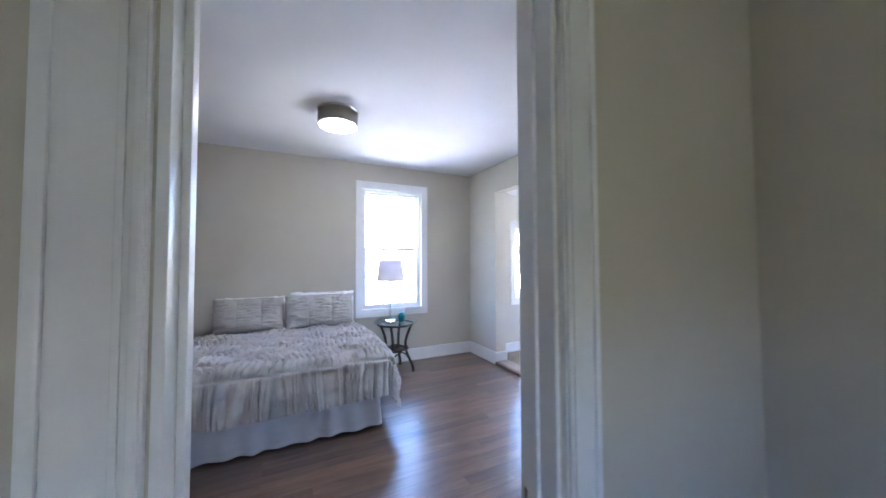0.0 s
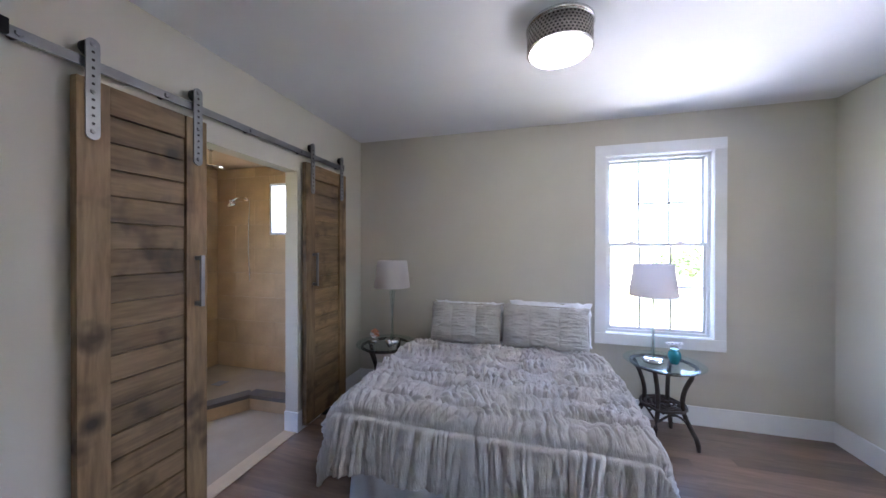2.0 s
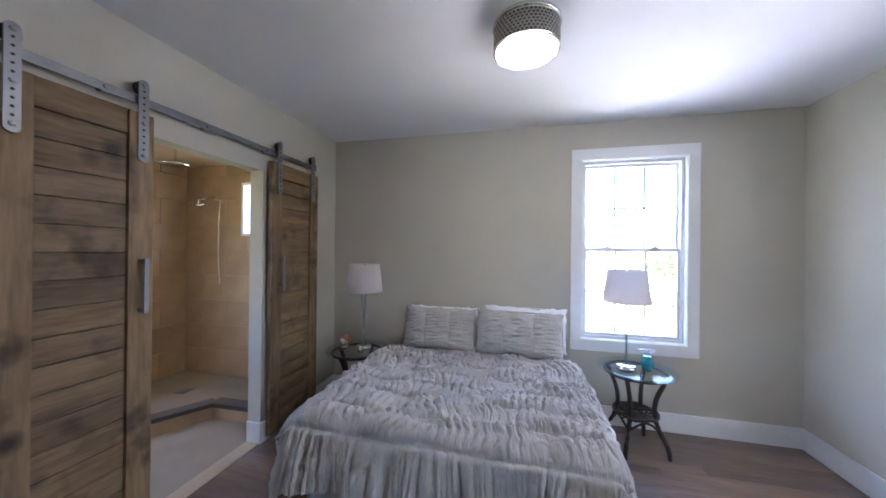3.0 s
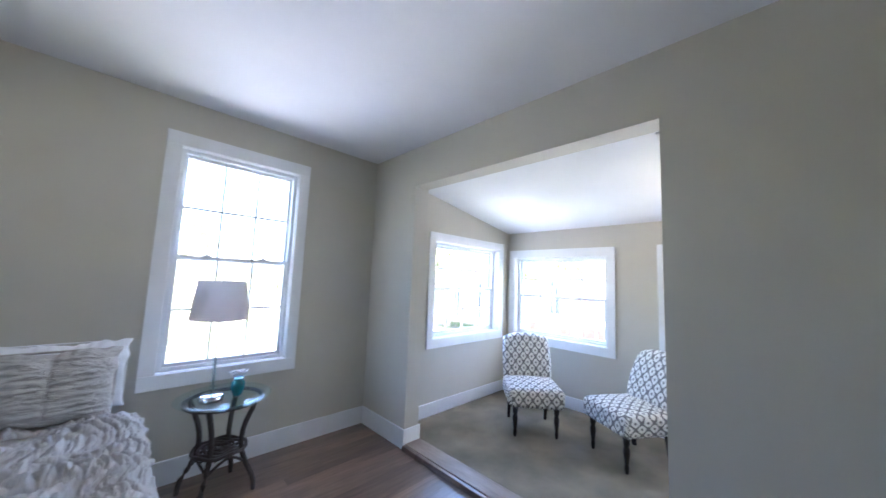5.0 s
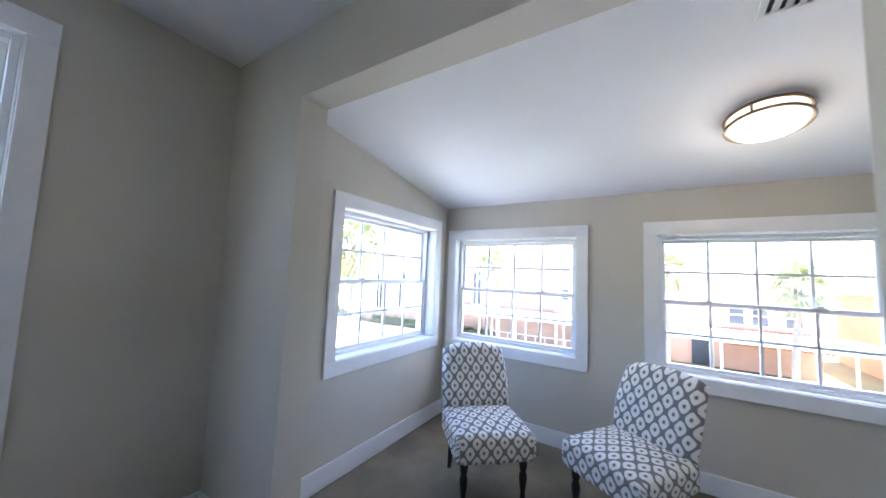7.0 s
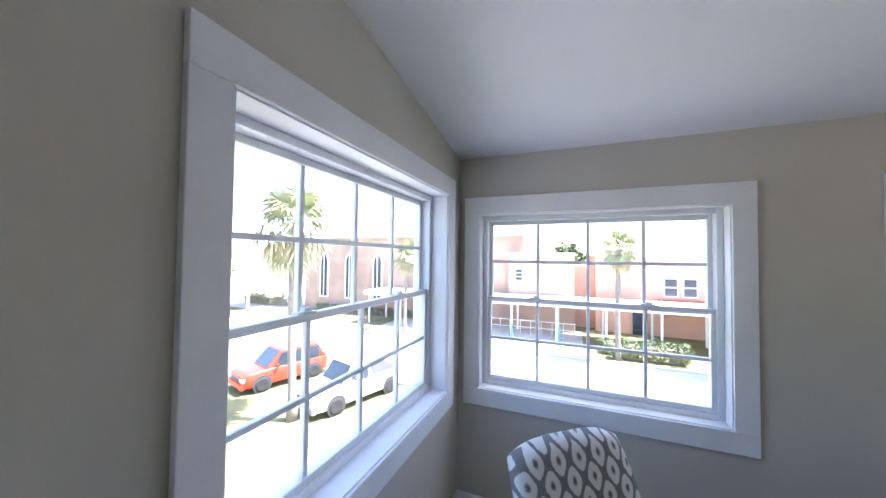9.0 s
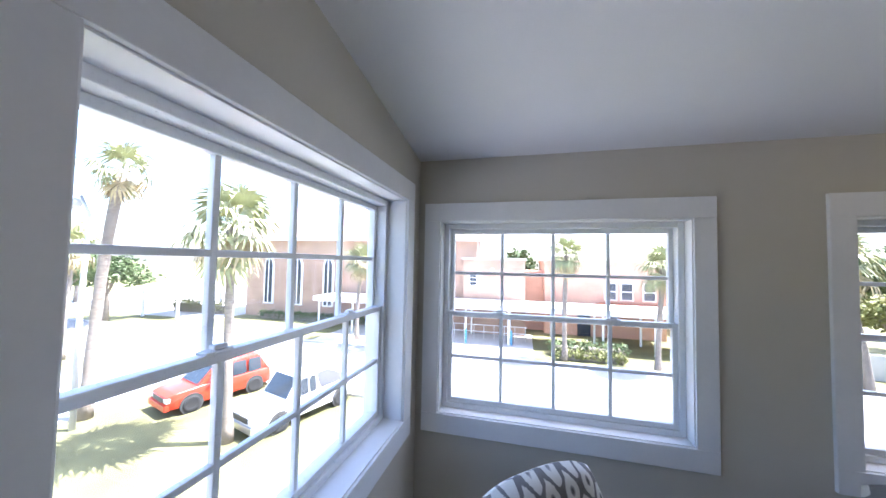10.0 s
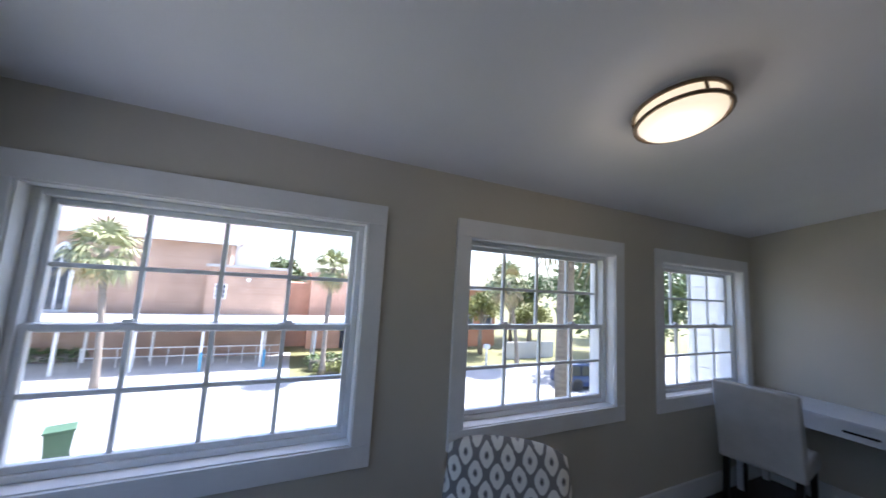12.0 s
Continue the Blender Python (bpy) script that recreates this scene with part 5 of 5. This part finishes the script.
# palms with fan leaves
def palm(place, height, radius, lean=(0, 0), seed=1, dead=0.5, label="sabal palm with shaggy fan-leaf crown", trunk=0.17, leaves=34):
    rnd = random.Random(seed)
    o = thing("palm_tree", label, "palm tree", place, "palms along the street")
    pts, rad = [], []
    for i in range(15):
        s = i / 14
        pts.append((lean[0] * s * s + 0.05 * math.sin(4 * s + seed), lean[1] * s * s + 0.05 * math.cos(3 * s + seed), height * s - (0.05 if i == 0 else 0)))
        rad.append(trunk * (1.25 - 0.45 * min(1, s * 6)) * (1 + 0.06 * math.sin(i * 2.3)) + (0.05 if s > 0.88 else 0))
    part("trunk", tube(pts, rad, 12), M["bark"], o, "grey ringed palm trunk", True)
    top = Vector(pts[-1])
    green, dry = bmesh.new(), bmesh.new()
    for k in range(leaves):
        a = k * 2.39996 + rnd.uniform(-0.25, 0.25)
        droop = k / leaves
        el = radians(80 - 150 * droop + rnd.uniform(-12, 12))
        bm = dry if (el < radians(-28) and rnd.random() < dead + 0.3) or rnd.random() < 0.04 else green
        d = Vector((math.cos(a) * math.cos(el), math.sin(a) * math.cos(el), math.sin(el)))
        side = d.cross(Vector((0, 0, 1)))
        side = side.normalized() if side.length > 0.05 else Vector((1, 0, 0))
        up = side.cross(d).normalized()
        stem = radius * rnd.uniform(0.35, 0.55)
        c = top + d * stem - Vector((0, 0, 0.12 * radius * droop))
        w = 0.02
        bm.faces.new([bm.verts.new(q) for q in (top + side * w, top - side * w, c - side * w * 0.6, c + side * w * 0.6)])
        size = radius * rnd.uniform(0.5, 0.7)
        n = 17
        for j in range(n):
            b = radians(-105 + 210 * j / (n - 1)) + rnd.uniform(-0.05, 0.05)
            f = (d * math.cos(b) + side * math.sin(b)).normalized()
            ln = size * (0.72 + 0.28 * math.cos(b)) * rnd.uniform(0.85, 1.1)
            q = f.cross(up).normalized() * (0.030 * radius)
            mid = c + f * ln * 0.55 + up * 0.05 * size
            tip = c + f * ln + up * (-0.28 * size * rnd.uniform(0.5, 1.4)) + Vector((0, 0, -0.12 * size))
            v = [bm.verts.new(p) for p in (c, mid + q, tip, mid - q)]
            bm.faces.new(v)
    part("crown", green, M["frond"], o, "green fan fronds")
    part("dry_fronds", dry, M["dead_frond"], o, "hanging dry tan fronds")


palm(pose(8.75, 8.2, G), 6.9, 1.8, (0.1, 0.2), 3, 0.55, "sabal palm with dry hanging fronds beside the cars")
palm(pose(8.5, 14.2, G), 9.0, 1.3, (0.2, -0.9), 7, 0.2, "tall leaning sabal palm with thin crown", 0.2, 22)
palm(pose(12.7, 24.0, G), 6.4, 1.5, (0.2, 0.2), 11, 0.4)
palm(pose(21.3, -3.4, G), 6.4, 1.45, (0.1, -0.1), 5, 0.4)
palm(pose(20.8, 6.5, G), 6.5, 1.75, (0.3, 0.5), 9, 0.5)
palm(pose(20.6, -8.2, G), 5.7, 1.5, (0.1, -0.2), 13, 0.4)
palm(pose(20.5, -17.0, G), 6.2, 1.9, (0.1, 0.9), 17, 0.3)
palm(pose(6.9, -8.0, G), 8.6, 2.2, (0.0, 0.1), 19, 0.3, "thick-trunked palm close to the house", 0.27, 30)
palm(pose(22.0, 11.0, G), 5.8, 1.5, (0.1, -0.2), 23, 0.4)
palm(pose(-0.9, 24.0, G), 9.0, 1.8, (0.3, 0.1), 29, 0.4)
palm(pose(2.0, 27.0, G), 8.0, 1.8, (-0.3, 0.1), 31, 0.4)
palm(pose(-3.9, 25.7, G), 9.4, 1.8, (0.2, 0.1), 37, 0.4)


def leaf_cloud(bm, rnd, centre, rx, ry, rz, count, size):
    for _ in range(count):
        while True:
            p = Vector((rnd.uniform(-1, 1), rnd.uniform(-1, 1), rnd.uniform(-1, 1)))
            if 0.25 < p.length < 1:
                break
        n = 0.75 + 0.5 * noise.noise(p * 2.3 + Vector(centre))
        c = Vector(centre) + Vector((p.x * rx, p.y * ry, p.z * rz)) * n
        d = Vector((rnd.uniform(-1, 1), rnd.uniform(-1, 1), rnd.uniform(-0.8, 0.5))).normalized()
        s = d.cross(Vector((rnd.uniform(-1, 1), rnd.uniform(-1, 1), rnd.uniform(-1, 1)))).normalized()
        k = size * rnd.uniform(0.6, 1.3)
        bm.faces.new([bm.verts.new(q) for q in (c - d * k, c + s * k * 0.45, c + d * k, c - s * k * 0.45)])


def tree(x, y, height, spread, seed, label, material, leaves=2600, size=0.17):
    rnd = random.Random(seed)
    o = thing("tree", label, "tree", pose(x, y, G))
    part("trunk", tube([(0, 0, -0.05), (0.08, 0.05, height * 0.25), (-0.05, 0.1, height * 0.5), (0.1, 0, height * 0.72)], [0.24, 0.18, 0.13, 0.07], 10), M["bark"], o, "", True)
    bm = bmesh.new()
    for k in range(6):
        a = k * 1.05 + rnd.random()
        base = Vector((0, 0, height * rnd.uniform(0.35, 0.55)))
        tip = Vector((math.cos(a) * spread * 0.6, math.sin(a) * spread * 0.6, height * rnd.uniform(0.6, 0.85)))
        part("limb", tube([base, (base + tip) / 2 + Vector((0, 0, 0.3)), tip], [0.09, 0.06, 0.02], 6), M["bark"], o)
        leaf_cloud(bm, rnd, tip, spread * 0.55, spread * 0.55, height * 0.2, leaves // 8, size)
    leaf_cloud(bm, rnd, (0, 0, height * 0.82), spread * 0.65, spread * 0.65, height * 0.2, leaves // 4, size)
    part("crown", bm, material, o, "crown of small leaves")


tree(12.0, -17.0, 8.5, 3.2, 41, "leafy green tree hanging over the street", M["leaf"], 4200)
tree(8.6, -12.6, 8.0, 2.6, 42, "leafy green tree close to the house", M["leaf"], 4200, 0.15)
tree(25.0, -16.6, 5.6, 2.0, 43, "young yellow-green tree before the brick house", M["yellow_leaf"], 2600)
tree(31.0, -27.0, 8.0, 3.6, 44, "broad green tree behind the garden wall", M["leaf"], 3600)
tree(38.0, 0.2, 7.6, 2.6, 45, "green tree rising behind the parish house", M["leaf"], 3200, 0.22)
tree(17.0, 33.5, 6.5, 3.6, 46, "broad green tree beyond the side street", M["leaf"], 3400, 0.22)
tree(13.3, 34.8, 6.0, 3.6, 47, "broad green tree beyond the side street", M["leaf"], 3400, 0.22)
tree(20.8, 35.0, 6.0, 3.4, 48, "broad green tree beyond the side street", M["leaf"], 3400, 0.22)
tree(-5.7, 3.6, 6.9, 1.8, 49, "green tree outside the shower window", M["leaf"], 2600)
tree(17.0, -21.5, 8.0, 3.4, 51, "dense green tree beside the street", M["leaf"], 4200, 0.2)
tree(22.5, -29.5, 9.0, 3.8, 52, "dense green tree behind the garden wall", M["leaf"], 4200, 0.22)
tree(29.0, -38.0, 10.0, 4.6, 53, "dense green tree far down the street", M["leaf"], 4200, 0.28)
tree(30.0, -23.5, 7.5, 3.2, 54, "dense green tree beside the brick house", M["leaf"], 4200, 0.22)
tree(24.5, -21.5, 4.6, 1.9, 55, "low pale green tree by the street", M["yellow_leaf"], 2600, 0.16)
tree(27.9, 52.9, 7.0, 4.4, 50, "broad green tree beyond the car park", M["leaf"], 3000, 0.28)


def hedge(x0, y0, x1, y1, h, seed, label):
    rnd = random.Random(seed)
    o = thing("hedge", label, "hedge")
    bm = bmesh.new()
    cx, cy = (x0 + x1) / 2, (y0 + y1) / 2
    n = max(2, int((y1 - y0) / 0.9))
    for k in range(n):
        y = y0 + (y1 - y0) * (k + 0.5) / n
        leaf_cloud(bm, rnd, (cx, y, G + h * 0.48), (x1 - x0) * 0.62, 0.75, h * 0.6, 330, 0.10)
    part("foliage", bm, M["leaf"] if seed % 2 else M["yellow_leaf"], o)
    part("stems", box(x0 + 0.3, y0 + 0.2, G, x1 - 0.3, y1 - 0.2, G + h * 0.55, 0.1), M["bark"], o)


hedge(21.9, -7.2, 23.2, -2.5, 1.15, 61, "clipped green hedge before the parish house")
hedge(21.1, -6.9, 21.9, -2.9, 0.75, 62, "low pale green hedge before the parish house")
hedge(26.6, 9.5, 27.6, 24.5, 0.9, 63, "low green shrubs along the church wall")
hedge(26.8, 29.0, 27.8, 36.0, 1.6, 66, "pale green shrubs by the car park")


# parked cars, nose to -x in their own frame
def car(name, label, place, length, width, height, paint, pickup=False):
    o = thing(name, label, "car", place, "parked cars")
    L, W, Hh = length / 2, width / 2, height
    belt, hood = Hh * 0.56, Hh * 0.53
    def hull(sections):
        bm = bmesh.new()
        rings = []
        for x, w, z0, z1 in sections:
            ring = []
            for a, b in ((-1, 0.0), (-1, 0.55), (-0.93, 1.0), (0.93, 1.0), (1, 0.55), (1, 0.0)):
                ring.append(bm.verts.new((x, a * w, z0 + (z1 - z0) * b)))
            rings.append(ring)
        for a, b in zip(rings, rings[1:]):
            for k in range(6):
                bm.faces.new((a[k], a[(k + 1) % 6], b[(k + 1) % 6], b[k]))
        bm.faces.new(rings[0]), bm.faces.new(list(reversed(rings[-1])))
        bmesh.ops.recalc_face_normals(bm, faces=bm.faces[:])
        bmesh.ops.bevel(bm, geom=bm.edges[:], offset=0.035, segments=2, profile=0.6, affect="EDGES")
        return bm
    base = Hh * 0.17
    part("body", hull([(-L, W * 0.86, base, hood * 0.86), (-L * 0.86, W * 0.97, base, hood * 0.97), (-L * 0.42, W, base, belt), (L * 0.9, W, base, belt * (1.0 if not pickup else 1.04)), (L, W * 0.95, base, belt * 0.98)]), paint, o, "", True)
    if pickup:
        cab = [(-L * 0.46, W * 0.90, belt * 0.97, belt), (-L * 0.22, W * 0.84, belt * 0.97, Hh * 0.99), (L * 0.12, W * 0.84, belt * 0.97, Hh), (L * 0.22, W * 0.90, belt * 0.97, belt)]
        span = (-L * 0.2, L * 0.12)
    else:
        cab = [(-L * 0.50, W * 0.92, belt * 0.97, belt), (-L * 0.16, W * 0.82, belt * 0.97, Hh * 0.98), (L * 0.75, W * 0.82, belt * 0.97, Hh), (L * 0.97, W * 0.92, belt * 0.97, belt)]
        span = (-L * 0.2, L * 0.8)
    part("cabin", hull(cab), paint, o, "", True)
    # glass set on the cabin sides, windscreen
    x0, x1 = span
    n = 2 if pickup else 3
    for sy in (-1, 1):
        for k in range(n):
            a, b = x0 + (x1 - x0) * k / n + 0.05, x0 + (x1 - x0) * (k + 1) / n - 0.05
            bm = bmesh.new()
            zb, zt = belt + 0.03, Hh * 0.93
            yb, yt = W * 0.915, W * 0.855
            front = 0.30 if k == 0 else 0.0
            vs = [bm.verts.new((x, sy * (y + e), z)) for e in (0.0, 0.015) for x, y, z in ((a - front, yb, zb), (b, yb, zb), (b, yt, zt), (a, yt, zt))]
            for f in ((0, 1, 2, 3), (7, 6, 5, 4), (0, 4, 5, 1), (1, 5, 6, 2), (2, 6, 7, 3), (3, 7, 4, 0)):
                bm.faces.new([vs[q] for q in f])
            part("side_window", bm, M["car_glass"], o)
    xa, xb = cab[0][0], cab[1][0]
    bm = bmesh.new()
    vs = [bm.verts.new((x - 0.012 - e, y, z + 0.012 + e)) for e in (0.0, 0.01) for x, y, z in ((xa + 0.04, -W * 0.8, belt + 0.03), (xa + 0.04, W * 0.8, belt + 0.03), (xb - 0.03, W * 0.74, Hh * 0.95), (xb - 0.03, -W * 0.74, Hh * 0.95))]
    for f in ((0, 1, 2, 3), (7, 6, 5, 4), (0, 4, 5, 1), (1, 5, 6, 2), (2, 6, 7, 3), (3, 7, 4, 0)):
        bm.faces.new([vs[q] for q in f])
    part("windscreen", bm, M["car_glass"], o)
    part("bumper", box(-L - 0.06, -W * 0.9, base * 0.9, -L + 0.10, W * 0.9, base + 0.20, 0.03), M["alloy"] if pickup else paint, o)
    part("grille", box(-L - 0.02, -W * 0.55, base + 0.24, -L + 0.03, W * 0.55, hood * 0.8, 0.01), M["grille"], o)
    for sy in (-1, 1):
        part("headlight", box(-L - 0.015, sy * W * 0.6, base + 0.26, -L + 0.12, sy * W * 0.9, hood * 0.82, 0.02), M["lens_clear"], o, "clear headlight")
        part("mirror", box(-L * 0.32, sy * W * 1.0, belt + 0.02, -L * 0.26, sy * W * 1.14, belt + 0.16, 0.02), paint, o)
        for x in (-L * 0.60, L * 0.62):
            wheel = part("wheel", lathe([(0.0, -0.09), (0.21, -0.10), (0.21, 0.10), (0.0, 0.09)], 20), M["alloy"], o, "alloy wheel", True)
            wheel.matrix_basis = pose(x, sy * (W - 0.08), 0.31, 90, 0, 0)
            part("tyre", lathe([(0.20, -0.10), (0.29, -0.115), (0.31, -0.07), (0.31, 0.07), (0.29, 0.115), (0.20, 0.10)], 24), M["tyre"], wheel, "", True)
            part("wheel_arch", lathe([(0.36, -0.012), (0.385, -0.012), (0.385, 0.012), (0.36, 0.012)], 24), M["grille"], o).matrix_basis = pose(x, sy * (W + 0.002), 0.33, 90, 0, 0)
    if pickup:
        part("bed_liner", box(L * 0.26, -W * 0.86, belt * 0.98, L * 0.95, W * 0.86, belt * 1.06), M["grille"], o)


HEAD_ROT = -17.0
car("suv", "red compact sport utility car parked on the verge", pose(11.3, 11.6, G, 0, 0, HEAD_ROT), 3.8, 1.65, 1.58, M["red_paint"])
car("pickup_truck", "white pickup truck parked on the verge", pose(11.1, 7.4, G, 0, 0, HEAD_ROT), 4.2, 1.7, 1.62, M["white_car"], True)
car("sedan", "dark blue car parked by the street", pose(15.4, -18.4, G, 0, 0, 80), 4.0, 1.7, 1.5, M["blue_car"])

o = thing("wheelie_bin", "green wheeled refuse bin standing in the street", "bin", pose(13.8, 4.3, G + 0.03, 0, 0, 20))
bm = box(-0.28, -0.3, 0.06, 0.28, 0.3, 0.95, 0.02)
for v in bm.verts:
    if v.co.z < 0.3:
        v.co.x *= 0.8
        v.co.y *= 0.8
part("body", bm, M["bin_green"], o)
part("lid", box(-0.31, -0.33, 0.955, 0.31, 0.33, 1.02, 0.02), M["bin_green"], o)
for y in (-0.24, 0.24):
    part("wheel", lathe([(0.0, -0.03), (0.1, -0.03), (0.1, 0.03), (0.0, 0.03)], 16), M["tyre"], o).matrix_basis = pose(0.2, y, 0.1, 90, 0, 0)
o = thing("mail_post", "white post with a small box by the lawn", "post", pose(20.9, -14.6, G))
part("post", box(-0.05, -0.05, 0, 0.05, 0.05, 1.3), M["white_paint"], o)
part("mail_box", box(-0.12, -0.22, 1.3, 0.12, 0.22, 1.6, 0.03), M["white_paint"], o)
o = thing("street_lamp", "slim grey street lamp pole with a curved arm", "street lamp", pose(7.9, 13.6, G))
part("pole", tube([(0, 0, 0), (0, 0, 4), (0.1, 0, 7.2), (0.1, 0.5, 7.9)], [0.09, 0.08, 0.06, 0.05], 10), M["concrete"], o, "", True)
part("lamp_head", lathe([(0.0, 0.1), (0.12, 0.06), (0.2, -0.1), (0.12, -0.3), (0.0, -0.34)], 16), M["concrete"], o).matrix_basis = pose(0.1, 0.75, 7.75, 30, 0, 0)


# ---------------------------------------------------------------- floor boards and tiles
floor = solid("floor", box(WEST, NEAR - DOOR_T, -0.1, 0.0, 0.0, -0.006), M["board"], "dark stained oak strip floor", "floor")
rnd = random.Random(21)
BW = 0.083
shared = {}


def plank_mesh(length):
    if length not in shared:
        bm = bmesh.new()
        add_box(bm, 0, 0.0002, -0.006, length - 0.0004, BW - 0.0002, 0.0)
        bmesh.ops.bevel(bm, geom=[e for e in bm.edges if e.verts[0].co.z > -0.001 and e.verts[1].co.z > -0.001], offset=0.0002, segments=1, affect="EDGES")
        shared[length] = finish("floor_board", bm, M["board"])
    return shared[length]


y = NEAR - DOOR_T
row = 0
while y < -0.001:
    w = min(BW, -y)
    x = WEST
    while x < -0.01:
        left = -x
        n = rnd.choice((0.9, 1.2, 1.5, 1.8, 2.1))
        n = left if left - n < 0.5 else n
        ob = new("floor_board", plank_mesh(round(n, 3)))
        ob.parent = floor
        ob.location = (x, y, 0)
        ob.scale = (1, w / BW, 1)
        x += n
    y += BW
    row += 1

TILE = {}


def tile_mesh(w, h, mat):
    key = (round(w, 3), round(h, 3), mat)
    if key not in TILE:
        bm = bmesh.new()
        add_box(bm, 0.0015, 0, 0.0015, w - 0.0015, 0.012, h - 0.0015)
        TILE[key] = finish("tile", bm, M[mat])
    return TILE[key]


def tiles(parent, place, width, height, tw, th, mat, hole=None):
    """Courses of tiles on a wall or floor; place maps local x, z (and y as depth) to the world."""
    r = 0
    z = 0.0
    while z < height - 0.01:
        h = min(th, height - z)
        x = -tw * 0.5 * (r % 2)
        while x < width - 0.01:
            a, b = max(0.0, x), min(width, x + tw)
            pieces = [(a, b, z, z + h)]
            if hole:
                hx0, hx1, hz0, hz1 = hole
                if a < hx1 and b > hx0 and z < hz1 and z + h > hz0:
                    pieces = [q for q in ((a, min(b, hx0), z, z + h), (max(a, hx1), b, z, z + h), (max(a, hx0), min(b, hx1), z, min(z + h, hz0)), (max(a, hx0), min(b, hx1), max(z, hz1), z + h)) if q[1] - q[0] > 0.01 and q[3] - q[2] > 0.01]
            for p in pieces:
                ob = new("tile", tile_mesh(p[1] - p[0], p[3] - p[2], mat))
                ob.parent = parent
                ob.matrix_basis = place @ pose(p[0], 0, p[2])
            x += tw
        z += th
        r += 1


north = bpy.data.objects["bath_wall_north"]
tiles(north, pose(BX, 0, 0), WEST - 0.12 - BX, 2.56, 0.61, 0.305, "tile", (BATH_WIN[0] - BX, BATH_WIN[1] - BX, BATH_WIN[2], BATH_WIN[3]))
west = bpy.data.objects["bath_wall_west"]
tiles(west, pose(BX, -0.915, 0, 0, 0, 90), 0.915, 2.56, 0.61, 0.305, "tile")
tiles(bath_floor, pose(BX, -3.28, 0, -90, 0, 0) @ Matrix.Diagonal((1, 1, -1, 1)), WEST - 0.12 - BX, 3.28, 0.45, 0.45, "floor_tile")
